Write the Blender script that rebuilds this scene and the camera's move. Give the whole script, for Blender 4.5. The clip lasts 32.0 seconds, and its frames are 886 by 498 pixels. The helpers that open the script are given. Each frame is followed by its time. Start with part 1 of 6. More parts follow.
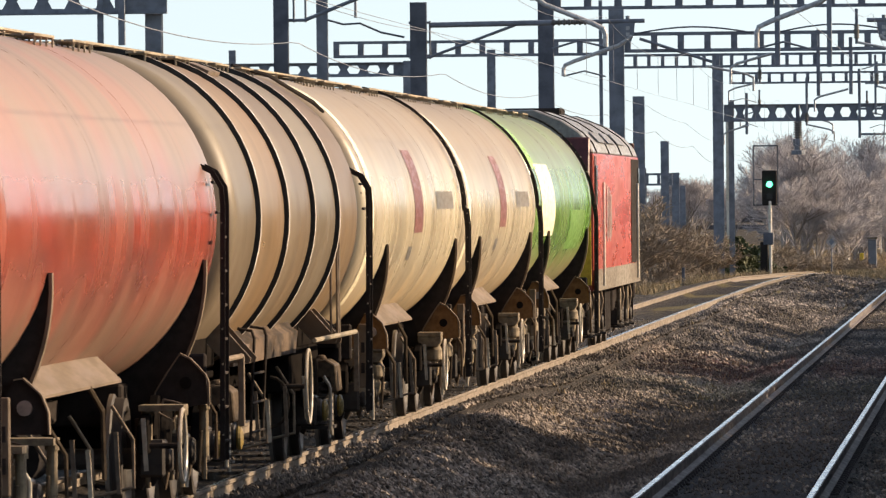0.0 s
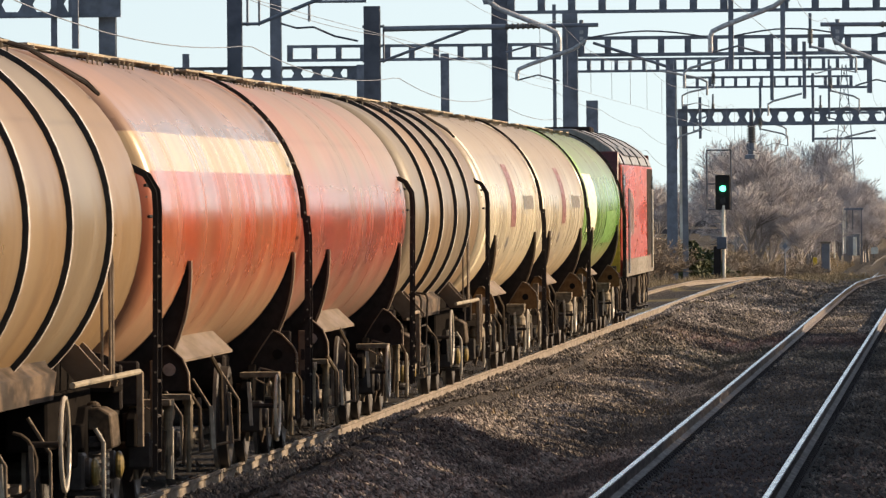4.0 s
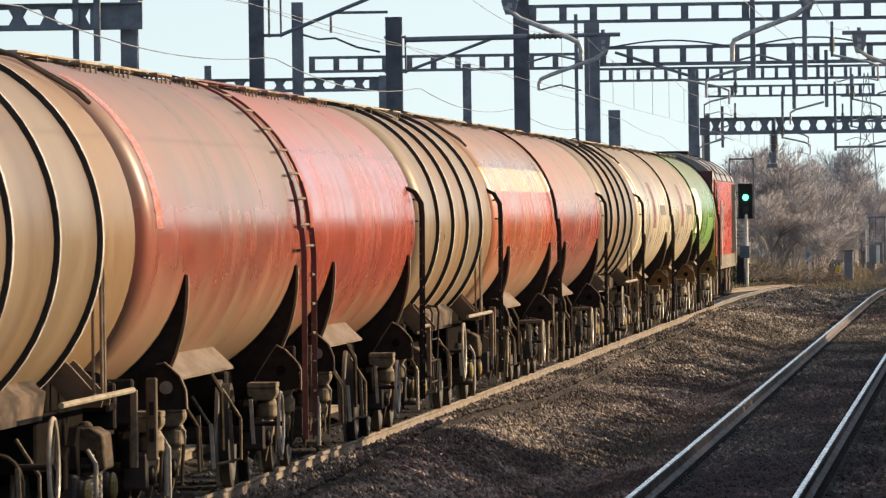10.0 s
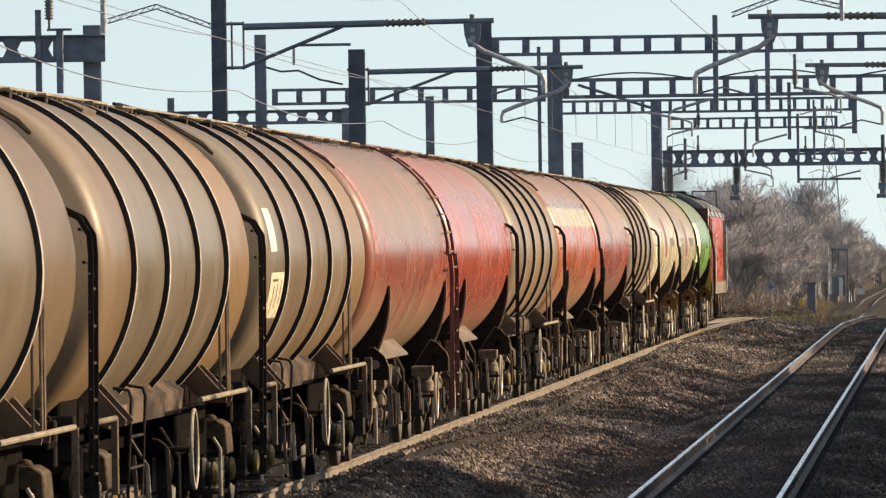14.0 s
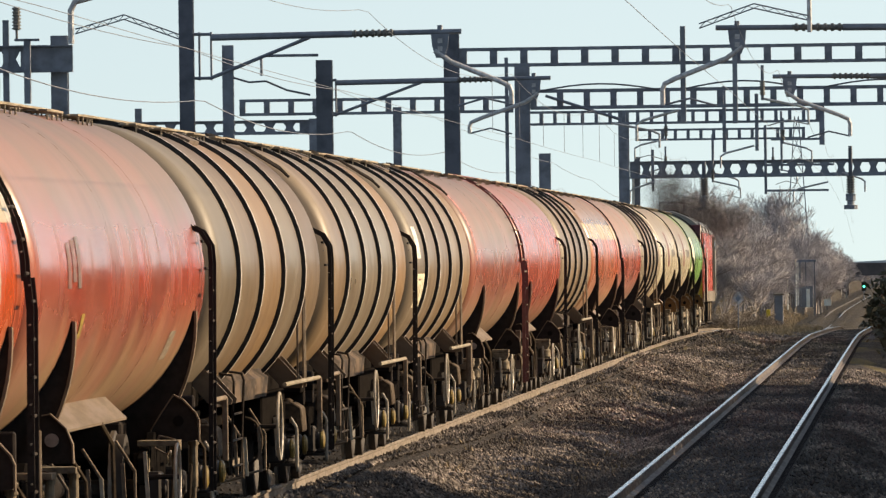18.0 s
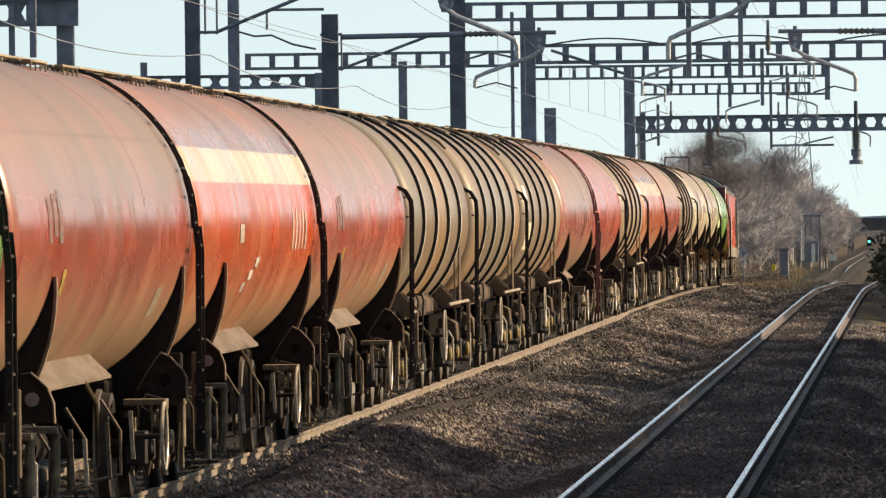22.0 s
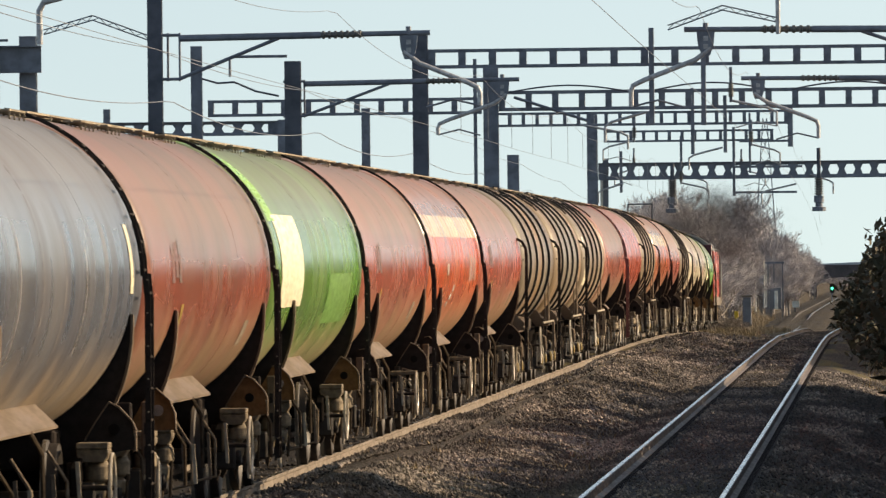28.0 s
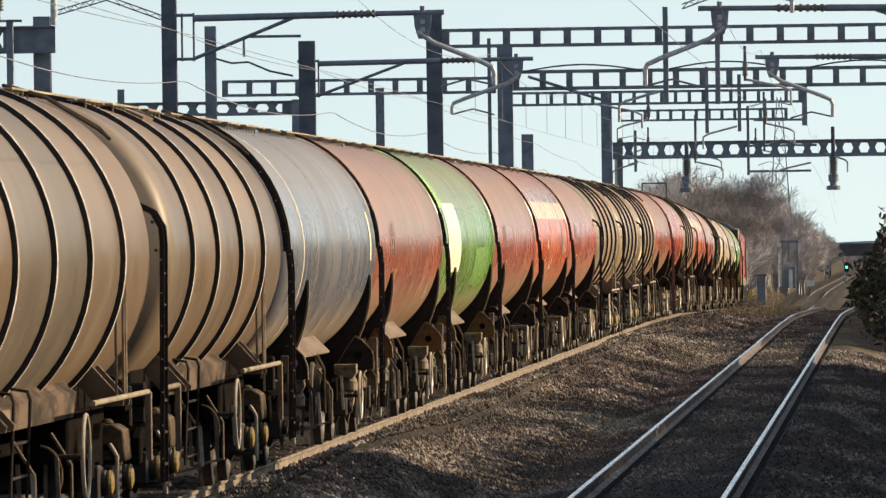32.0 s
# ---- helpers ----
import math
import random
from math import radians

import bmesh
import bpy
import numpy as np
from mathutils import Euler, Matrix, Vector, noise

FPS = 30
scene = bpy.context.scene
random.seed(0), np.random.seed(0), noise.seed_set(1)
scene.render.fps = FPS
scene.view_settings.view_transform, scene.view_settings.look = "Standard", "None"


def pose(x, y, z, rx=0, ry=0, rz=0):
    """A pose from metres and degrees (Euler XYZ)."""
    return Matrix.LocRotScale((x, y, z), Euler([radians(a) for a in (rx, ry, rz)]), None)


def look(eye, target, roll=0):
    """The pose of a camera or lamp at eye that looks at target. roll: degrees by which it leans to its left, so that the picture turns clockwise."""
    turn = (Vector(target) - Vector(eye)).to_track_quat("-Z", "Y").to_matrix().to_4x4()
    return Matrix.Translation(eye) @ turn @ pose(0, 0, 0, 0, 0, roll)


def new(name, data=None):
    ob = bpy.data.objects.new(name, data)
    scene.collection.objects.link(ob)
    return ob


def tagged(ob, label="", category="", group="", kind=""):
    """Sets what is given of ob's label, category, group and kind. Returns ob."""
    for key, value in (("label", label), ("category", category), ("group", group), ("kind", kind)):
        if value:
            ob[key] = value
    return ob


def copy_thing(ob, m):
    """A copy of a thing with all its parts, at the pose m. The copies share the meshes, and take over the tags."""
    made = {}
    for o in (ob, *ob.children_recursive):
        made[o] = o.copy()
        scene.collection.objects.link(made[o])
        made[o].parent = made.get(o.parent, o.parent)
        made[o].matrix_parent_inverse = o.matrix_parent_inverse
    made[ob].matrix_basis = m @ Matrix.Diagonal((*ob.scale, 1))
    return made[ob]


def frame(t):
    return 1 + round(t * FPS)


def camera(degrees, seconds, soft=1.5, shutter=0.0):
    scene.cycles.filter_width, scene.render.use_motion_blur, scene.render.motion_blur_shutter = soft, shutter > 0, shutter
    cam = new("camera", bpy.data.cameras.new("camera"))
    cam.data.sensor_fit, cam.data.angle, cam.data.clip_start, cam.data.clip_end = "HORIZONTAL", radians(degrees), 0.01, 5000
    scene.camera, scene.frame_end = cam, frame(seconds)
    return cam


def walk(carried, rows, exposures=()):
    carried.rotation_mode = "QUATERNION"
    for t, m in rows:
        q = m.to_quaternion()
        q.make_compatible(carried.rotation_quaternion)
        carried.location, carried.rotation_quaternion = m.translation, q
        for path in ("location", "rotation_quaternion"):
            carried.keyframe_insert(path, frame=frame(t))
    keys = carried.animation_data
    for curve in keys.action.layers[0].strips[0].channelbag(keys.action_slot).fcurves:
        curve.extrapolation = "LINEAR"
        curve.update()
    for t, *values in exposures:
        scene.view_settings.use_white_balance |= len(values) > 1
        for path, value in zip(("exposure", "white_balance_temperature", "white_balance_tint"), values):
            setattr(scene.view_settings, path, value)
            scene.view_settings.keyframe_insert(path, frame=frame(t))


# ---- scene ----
cam = camera(5.25, 32.0, soft=1.3, shutter=0.3)

# ---- camera: held by hand at one spot on the platform end, 2.58 m above the rails ----
EYE = (0.0, 0.0, 2.58)
# seconds, tilt, roll, heading in degrees
AIM = (
    (0.0, 90-0.3043, 0.572, 3.3331),
    (0.5, 90-0.3245, 0.705, 3.3345),
    (1.0, 90-0.3470, 0.920, 3.3984),
    (1.5, 90-0.3095, 0.773, 3.4164),
    (2.0, 90-0.2878, 0.690, 3.2153),
    (2.5, 90-0.3322, 0.511, 3.0853),
    (4.5, 90-0.2165, 0.497, 3.0497),
    (5.0, 90-0.0949, 0.646, 3.0631),
    (5.5, 90-0.1585, 0.678, 3.1089),
    (6.0, 90-0.2344, 0.614, 3.1479),
    (6.5, 90-0.1934, 0.727, 3.0926),
    (7.0, 90-0.1723, 0.513, 3.1587),
    (7.5, 90-0.1264, 0.610, 3.1681),
    (8.0, 90-0.1725, 0.707, 3.1572),
    (8.5, 90-0.1965, 0.668, 3.2757),
    (9.0, 90-0.1909, 0.692, 3.2931),
    (9.5, 90-0.2481, 0.731, 3.2796),
    (10.0, 90-0.2204, 0.804, 3.1920),
    (10.5, 90-0.2477, 0.698, 3.1816),
    (11.0, 90-0.1543, 0.674, 3.2083),
    (11.5, 90+0.0676, 0.749, 3.3071),
    (12.0, 90+0.0308, 0.767, 3.3982),
    (12.5, 90+0.0149, 0.872, 3.4010),
    (13.0, 90-0.0362, 0.790, 3.2875),
    (13.5, 90-0.0170, 0.779, 3.1010),
    (15.5, 90-0.1109, 0.740, 2.7958),
    (16.0, 90+0.0534, 0.669, 2.7449),
    (16.5, 90+0.1117, 0.679, 2.8379),
    (17.0, 90-0.0122, 0.827, 2.8152),
    (17.5, 90+0.0904, 0.769, 2.8399),
    (18.0, 90+0.0302, 0.735, 2.7786),
    (18.5, 90+0.0175, 0.641, 2.7513),
    (19.0, 90-0.0460, 0.700, 2.8060),
    (19.5, 90-0.0738, 0.704, 2.8262),
    (20.0, 90-0.1197, 0.608, 2.7337),
    (20.5, 90+0.0227, 0.729, 2.6880),
    (21.0, 90-0.0707, 0.460, 2.7466),
    (21.5, 90-0.1488, 0.519, 2.7649),
    (22.0, 90-0.2400, 0.647, 2.8099),
    (22.5, 90-0.2173, 0.680, 2.6920),
    (23.0, 90-0.2140, 0.779, 2.6881),
    (23.5, 90-0.1416, 0.656, 2.6081),
    (24.0, 90-0.1797, 0.579, 2.4582),
    (24.5, 90-0.0649, 0.492, 2.3910),
    (26.5, 90-0.0992, 0.672, 2.4588),
    (27.0, 90-0.1108, 0.432, 2.5375),
    (27.5, 90+0.0107, 0.488, 2.5513),
    (28.0, 90+0.0357, 0.643, 2.5901),
    (28.5, 90-0.1357, 0.813, 2.7627),
    (29.0, 90-0.0840, 0.772, 2.7346),
    (29.5, 90-0.0281, 0.786, 2.7172),
    (30.0, 90+0.0127, 0.723, 2.7412),
    (30.5, 90+0.0623, 0.884, 2.6938),
    (31.0, 90-0.0149, 0.627, 2.7024),
    (31.5, 90+0.0440, 0.784, 2.6901),
    (32.0, 90-0.0849, 0.757, 2.6758),
)
walk(cam, [(t, pose(*EYE, rx, ry, rz)) for t, rx, ry, rz in AIM], exposures=[(t, stops, 7850, 13 - min(t, 20.0) * 0.2) for t, stops in ((0.0, 1.24), (2.5, 1.18), (5.0, 1.14), (6.0, 1.17), (8.0, 1.10), (10.0, 1.16), (11.0, 1.10), (11.6, 0.90), (12.3, 0.85), (13.0, 1.03), (15.0, 1.02), (19.0, 1.01), (20.0, 1.0), (21.0, 0.92), (22.0, 1.10), (24.0, 1.20), (26.5, 1.20), (27.0, 1.20), (28.0, 0.95), (29.0, 1.15), (31.0, 1.02), (32.0, 1.03))])

# ---- light: low winter sun from the side of the platform ----
SUN_EL, SUN_AZ = 21.0, 69.0      # degrees above the horizon; clockwise from the line's direction (+y)
world = bpy.data.worlds.new("sky")
scene.world = world
world.use_nodes = True
wn = world.node_tree
sky = wn.nodes.new("ShaderNodeTexSky")
sky.sky_type, sky.sun_disc = "NISHITA", False
sky.sun_elevation, sky.sun_rotation = radians(SUN_EL), radians(SUN_AZ)
sky.air_density, sky.dust_density, sky.ozone_density = 1.0, 1.6, 1.0
wn.nodes["Background"].inputs[1].default_value = 0.117
# the pale band that a hazy winter sky has low down
aim = wn.nodes.new("ShaderNodeTexCoord")
lift = wn.nodes.new("ShaderNodeVectorMath")
lift.operation = "ADD"
lift.inputs[1].default_value = (0, 0, 0.16)
wn.links.new(aim.outputs["Generated"], lift.inputs[0])
wn.links.new(lift.outputs[0], sky.inputs["Vector"])
thin = wn.nodes.new("ShaderNodeHueSaturation")
thin.inputs["Saturation"].default_value = 0.96
wn.links.new(sky.outputs[0], thin.inputs["Color"])
wn.links.new(thin.outputs[0], wn.nodes["Background"].inputs[0])
sun = new("sun", bpy.data.lights.new("sun", "SUN"))
sun.data.energy, sun.data.angle, sun.data.color = 3.05, radians(0.6), (1.0, 0.835, 0.65)
sun_dir = Vector((math.sin(radians(SUN_AZ)) * math.cos(radians(SUN_EL)), math.cos(radians(SUN_AZ)) * math.cos(radians(SUN_EL)), math.sin(radians(SUN_EL))))
sun.matrix_world = look(sun_dir * 300, (0, 0, 0))


# ---- materials ----
def nodes_of(name):
    mat = bpy.data.materials.new(name)
    mat.use_nodes = True
    nt = mat.node_tree
    return mat, nt, nt.nodes["Principled BSDF"]


def node(nt, kind, **given):
    n = nt.nodes.new(kind)
    for key, value in given.items():
        n.inputs[key.replace("_", " ")].default_value = value
    return n


def mixed(nt, fac, a, b, blend="MIX"):
    n = nt.nodes.new("ShaderNodeMix")
    n.data_type, n.blend_type = "RGBA", blend
    for socket, value in ((n.inputs[0], fac), (n.inputs[6], a), (n.inputs[7], b)):
        if isinstance(value, bpy.types.NodeSocket):
            nt.links.new(value, socket)
        else:
            socket.default_value = (*value, 1) if isinstance(value, tuple) and len(value) == 3 else value
    return n.outputs[2]


def ramp(nt, value, lo, hi, out_lo=0.0, out_hi=1.0):
    n = nt.nodes.new("ShaderNodeMapRange")
    n.interpolation_type = "SMOOTHSTEP"
    nt.links.new(value, n.inputs[0])
    for i, v in enumerate((lo, hi, out_lo, out_hi)):
        n.inputs[i + 1].default_value = v
    return n.outputs[0]


def math_node(nt, op, a, b=0.0):
    n = nt.nodes.new("ShaderNodeMath")
    n.operation = op
    for socket, value in ((n.inputs[0], a), (n.inputs[1], b)):
        if isinstance(value, bpy.types.NodeSocket):
            nt.links.new(value, socket)
        else:
            socket.default_value = value
    return n.outputs[0]


def noise_tex(nt, scale=(1, 1, 1), size=1.0, detail=4.0, rough=0.6, space="Object"):
    co = nt.nodes.new("ShaderNodeTexCoord")
    mp = nt.nodes.new("ShaderNodeMapping")
    mp.inputs["Scale"].default_value = scale
    n = node(nt, "ShaderNodeTexNoise", Scale=size, Detail=detail, Roughness=rough)
    nt.links.new(co.outputs[space], mp.inputs[0])
    nt.links.new(mp.outputs[0], n.inputs["Vector"])
    return n.outputs["Fac"]


def surface(name, color, worn, rough=0.6, metal=0.0, coarse=0.6, fine=14.0, bump=0.15, spread=(0.38, 0.68), space="Object", gloss=0.4):
    """Paint, metal, wood or stone: two colours mixed by coarse patches and fine grain, with relief."""
    mat, nt, b = nodes_of(name)
    big = noise_tex(nt, (1, 0.4, 1), coarse, 5, space=space)
    small = noise_tex(nt, (1, 0.16, 1), fine, 4, space=space)
    c = mixed(nt, ramp(nt, big, *spread), color, worn)
    c = mixed(nt, ramp(nt, small, 0.35, 0.75, 0.0, 0.55), c, tuple(v * 0.45 for v in worn))
    nt.links.new(c, b.inputs["Base Color"])
    b.inputs["Metallic"].default_value = metal
    b.inputs["Specular IOR Level"].default_value = gloss
    nt.links.new(ramp(nt, small, 0.3, 0.7, max(rough - 0.12, 0.05), min(rough + 0.15, 1)), b.inputs["Roughness"])
    bp = node(nt, "ShaderNodeBump", Strength=bump, Distance=0.01)
    nt.links.new(small, bp.inputs["Height"])
    nt.links.new(bp.outputs[0], b.inputs["Normal"])
    return mat


def tank_paint(name, main, band=None, band_z=(2.6, 3.0), top=(0.155, 0.105, 0.080), low=(0.32, 0.21, 0.12), top_z=(2.45, 3.15), low_z=(1.38, 2.02), gloss=0.22, streak=0.6, sheen=0.40, wash=(0.30, 0.25, 0.19), bays=None, mottle=None):
    """Tank paint under road dirt: dust film on the crown, tan spatter from the wheels below, streaks running down the
    barrel that also carry reflections in the uneven plates.
    """
    mat, nt, b = nodes_of(name)
    co = nt.nodes.new("ShaderNodeTexCoord")
    sep = nt.nodes.new("ShaderNodeSeparateXYZ")
    nt.links.new(co.outputs["Object"], sep.inputs[0])
    runs = noise_tex(nt, (0.10, 0.75, 0.10), 1.0, 3.0, 0.55)
    fine_runs = noise_tex(nt, (0.12, 1.5, 0.10), 1.0, 2.0, 0.5)
    wide_runs = noise_tex(nt, (0.10, 0.34, 0.08), 1.3, 1.5, 0.4)
    blot = noise_tex(nt, (1, 0.5, 1), 1.1, 4, 0.5)
    # each wagon is dirty in its own way
    oi = nt.nodes.new("ShaderNodeObjectInfo")
    own = math_node(nt, "MULTIPLY", math_node(nt, "SUBTRACT", oi.outputs["Random"], 0.5), 0.30)
    z = math_node(nt, "ADD", sep.outputs[2], math_node(nt, "MULTIPLY", math_node(nt, "SUBTRACT", blot, 0.5), 0.30))
    z = math_node(nt, "ADD", z, own)
    zr = math_node(nt, "ADD", sep.outputs[2], math_node(nt, "MULTIPLY", math_node(nt, "SUBTRACT", runs, 0.5), 1.1))
    zt = math_node(nt, "ADD", z, math_node(nt, "MULTIPLY", math_node(nt, "SUBTRACT", runs, 0.5), 0.7))
    c = mixed(nt, ramp(nt, runs, 0.40, 0.62, 0.0, streak), main, tuple(0.66 * m + 0.22 * t for m, t in zip(main, low)))
    # dark reflections of the lineside are put into the paint as patches
    if mottle:
        dim = noise_tex(nt, (0.5, 0.22, 0.9), 1.4, 4, 0.55)
        c = mixed(nt, ramp(nt, dim, 0.44, 0.66, 0.0, 0.75), c, mottle)
    if band:
        inside = math_node(nt, "MULTIPLY", ramp(nt, sep.outputs[2], band_z[0] - 0.01, band_z[0] + 0.01), ramp(nt, sep.outputs[2], band_z[1] - 0.01, band_z[1] + 0.01, 1.0, 0.0))
        c = mixed(nt, inside, c, band)
    c = mixed(nt, ramp(nt, zr, low_z[0], low_z[1], 0.94, 0.0), c, low)
    if band:
        c = mixed(nt, ramp(nt, sep.outputs[2], band_z[1] - 0.01, band_z[1] + 0.01, 0.0, 0.9), c, top)
    else:
        c = mixed(nt, ramp(nt, zt, top_z[0], top_z[1], 0.0, 0.95), c, top)
    if band:
        worn_band = ramp(nt, runs, 0.42, 0.66, 0.95, 0.55)
        c = mixed(nt, math_node(nt, "MULTIPLY", inside, worn_band), c, band)
    c = mixed(nt, ramp(nt, fine_runs, 0.50, 0.72, 0.0, 0.26), c, (0.11, 0.075, 0.05))
    c = mixed(nt, ramp(nt, fine_runs, 0.46, 0.30, 0.0, 0.24), c, wash)
    c = mixed(nt, ramp(nt, wide_runs, 0.50, 0.72, 0.0, 0.38), c, wash)
    if bays:
        # the plates between two straps have weathered each to its own shade
        bay = math_node(nt, "FLOOR", math_node(nt, "DIVIDE", math_node(nt, "ADD", sep.outputs[1], 5.13), 3.1))
        pick = nt.nodes.new("ShaderNodeTexWhiteNoise")
        pick.noise_dimensions = "1D"
        nt.links.new(math_node(nt, "ADD", bay, math_node(nt, "MULTIPLY", oi.outputs["Random"], 91.0)), pick.inputs["W"])
        c = mixed(nt, ramp(nt, pick.outputs["Value"], 0.45, 0.85, 0.0, 0.62), c, bays[0])
        c = mixed(nt, ramp(nt, pick.outputs["Value"], 0.45, 0.05, 0.0, 0.50), c, bays[1])
    # grime that sits along the welded joints
    for at, wide in ((-3.6, 0.45), (-2.2, 0.10), (1.6, 0.30), (4.6, 0.10)):
        off = math_node(nt, "ABSOLUTE", math_node(nt, "SUBTRACT", sep.outputs[1], at))
        band_dirt = math_node(nt, "MULTIPLY", ramp(nt, off, 0.0, wide, 0.24, 0.0), ramp(nt, blot, 0.25, 0.6, 0.2, 1.0))
        c = mixed(nt, band_dirt, c, (0.075, 0.055, 0.045))
    c = mixed(nt, ramp(nt, oi.outputs["Random"], 0.0, 1.0, 0.0, 0.22), c, (0.115, 0.095, 0.078))
    nt.links.new(c, b.inputs["Base Color"])
    dull = math_node(nt, "MAXIMUM", ramp(nt, zr, low_z[0], low_z[1], 0.38, 0.0), ramp(nt, fine_runs, 0.35, 0.7, 0.0, 0.14))
    dull = math_node(nt, "MAXIMUM", dull, ramp(nt, z, top_z[0], top_z[1] + 0.3, 0.0, 0.30))
    nt.links.new(math_node(nt, "ADD", dull, gloss), b.inputs["Roughness"])
    b.inputs["Specular IOR Level"].default_value = sheen
    return mat


mat_red = tank_paint("faded red tank paint", (0.42, 0.070, 0.045), top_z=(2.25, 2.92), top=(0.195, 0.130, 0.090), low=(0.27, 0.180, 0.102), low_z=(1.52, 2.42), wash=(0.37, 0.145, 0.105), mottle=(0.24, 0.045, 0.036), gloss=0.17)
mat_red_clean = tank_paint("bright red tank paint", (0.45, 0.075, 0.042), top=(0.29, 0.140, 0.095), low=(0.27, 0.150, 0.085), top_z=(2.8, 3.4), low_z=(1.40, 2.10), streak=0.3, wash=(0.46, 0.085, 0.055), mottle=(0.33, 0.055, 0.035), gloss=0.17)
mat_orange = tank_paint("orange tank paint with cream band", (0.58, 0.085, 0.025), (0.60, 0.48, 0.30), (2.80, 3.10), top=(0.19, 0.125, 0.092), low=(0.30, 0.19, 0.11), low_z=(1.45, 2.30), top_z=(2.98, 3.16), wash=(0.46, 0.18, 0.09), mottle=(0.40, 0.060, 0.025), gloss=0.18)
# the dark patches of this red hold painted reflections besides stains
mat_dull_red = tank_paint("stained red tank paint", (0.42, 0.068, 0.045), top_z=(2.30, 2.95), top=(0.27, 0.185, 0.130), low=(0.21, 0.125, 0.085), low_z=(1.50, 2.30), wash=(0.40, 0.12, 0.08), mottle=(0.20, 0.050, 0.042), gloss=0.17)
mat_dull_orange = tank_paint("dusty orange tank paint with tan band", (0.47, 0.080, 0.030), (0.54, 0.40, 0.21), (2.80, 3.10), top=(0.21, 0.145, 0.100), low=(0.29, 0.185, 0.11), low_z=(1.45, 2.30), top_z=(2.98, 3.16), wash=(0.40, 0.20, 0.11), mottle=(0.36, 0.075, 0.035), gloss=0.18)
mat_beige = tank_paint("grimy beige tank paint", (0.240, 0.165, 0.100), top=(0.140, 0.092, 0.061), low=(0.225, 0.142, 0.068), low_z=(1.3, 2.3), top_z=(2.20, 2.95), streak=0.9, gloss=0.27, sheen=0.32, wash=(0.36, 0.29, 0.20), bays=((0.158, 0.138, 0.104), (0.330, 0.190, 0.082)))
mat_umber = tank_paint("sooty brown tank paint", (0.170, 0.130, 0.097), top=(0.112, 0.083, 0.064), low=(0.205, 0.140, 0.080), low_z=(1.3, 2.2), top_z=(2.20, 2.95), streak=0.9, gloss=0.27, sheen=0.32, wash=(0.32, 0.26, 0.19), bays=((0.125, 0.112, 0.092), (0.225, 0.150, 0.090)))
mat_cream = tank_paint("cream tank paint", (0.58, 0.51, 0.37), top=(0.25, 0.185, 0.125), low=(0.45, 0.33, 0.19))
mat_green = tank_paint("bright green tank paint", (0.105, 0.27, 0.045), top=(0.150, 0.165, 0.080), low=(0.27, 0.23, 0.12), top_z=(2.5, 3.2), low_z=(1.42, 2.05), wash=(0.20, 0.30, 0.11), mottle=(0.075, 0.20, 0.035), gloss=0.18)
# two colours for the bright light caught on rounded tank rims
mat_orange_glint = surface("orange rim paint", (0.56, 0.15, 0.06), (0.40, 0.13, 0.07), 0.35, coarse=1.5)
mat_lime_glint = surface("lime green rim", (0.28, 0.52, 0.05), (0.22, 0.42, 0.05), 0.35)
mat_green_light = surface("lighter green panel", (0.15, 0.31, 0.075), (0.13, 0.26, 0.06), 0.4)
mat_grey = tank_paint("blue grey tank paint", (0.105, 0.125, 0.165), top=(0.150, 0.145, 0.145), low=(0.27, 0.205, 0.14), wash=(0.22, 0.22, 0.225))
mat_black = surface("sooty black steel", (0.026, 0.0225, 0.0215), (0.040, 0.033, 0.030), 0.9, gloss=0.05)
mat_bolt = surface("worn bolt heads", (0.26, 0.23, 0.19), (0.17, 0.14, 0.10), 0.5)
mat_loco_dark = surface("loco dark maroon shade", (0.10, 0.018, 0.018), (0.06, 0.02, 0.02), 0.4)
mat_strap_shade = surface("black strap", (0.012, 0.012, 0.012), (0.03, 0.028, 0.025), 0.6)
mat_dust = surface("brake dust steel", (0.052, 0.039, 0.031), (0.020, 0.017, 0.016), 0.85, coarse=2.0, gloss=0.2)
mat_tan = surface("tan dusted plate", (0.26, 0.195, 0.135), (0.135, 0.10, 0.075), 0.8, coarse=1.5)
mat_plank = surface("weathered walkway planks", (0.36, 0.305, 0.225), (0.20, 0.165, 0.12), 0.85, coarse=2.0)
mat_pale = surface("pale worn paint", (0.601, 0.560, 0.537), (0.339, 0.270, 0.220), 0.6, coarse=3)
mat_white = surface("white paint", (0.80, 0.78, 0.70), (0.62, 0.56, 0.44), 0.5)
mat_cream_patch = surface("yellowed white panel", (0.86, 0.80, 0.60), (0.74, 0.64, 0.42), 0.45)
mat_maroon = surface("maroon stripe", (0.13, 0.028, 0.032), (0.22, 0.08, 0.06), 0.5)
mat_dark_mark = surface("dark stencilled marks", (0.07, 0.08, 0.09), (0.14, 0.12, 0.10), 0.6)
mat_dull_mark = surface("faded grey marks", (0.15, 0.135, 0.115), (0.24, 0.105, 0.085), 0.4, coarse=3.0)
mat_loco_red = surface("loco red", (0.45, 0.060, 0.042), (0.38, 0.085, 0.062), 0.30, coarse=0.5, fine=2.0, bump=0.0)
mat_loco_grey = surface("loco grey skirt", (0.24, 0.21, 0.17), (0.15, 0.12, 0.09), 0.7)
mat_loco_roof = surface("loco roof grey", (0.26, 0.26, 0.265), (0.16, 0.155, 0.15), 0.45)
mat_yellow = surface("warning yellow", (0.75, 0.50, 0.03), (0.5, 0.33, 0.05), 0.5)
mat_glass = surface("dark window glass", (0.012, 0.014, 0.016), (0.02, 0.02, 0.02), 0.08, bump=0.0)
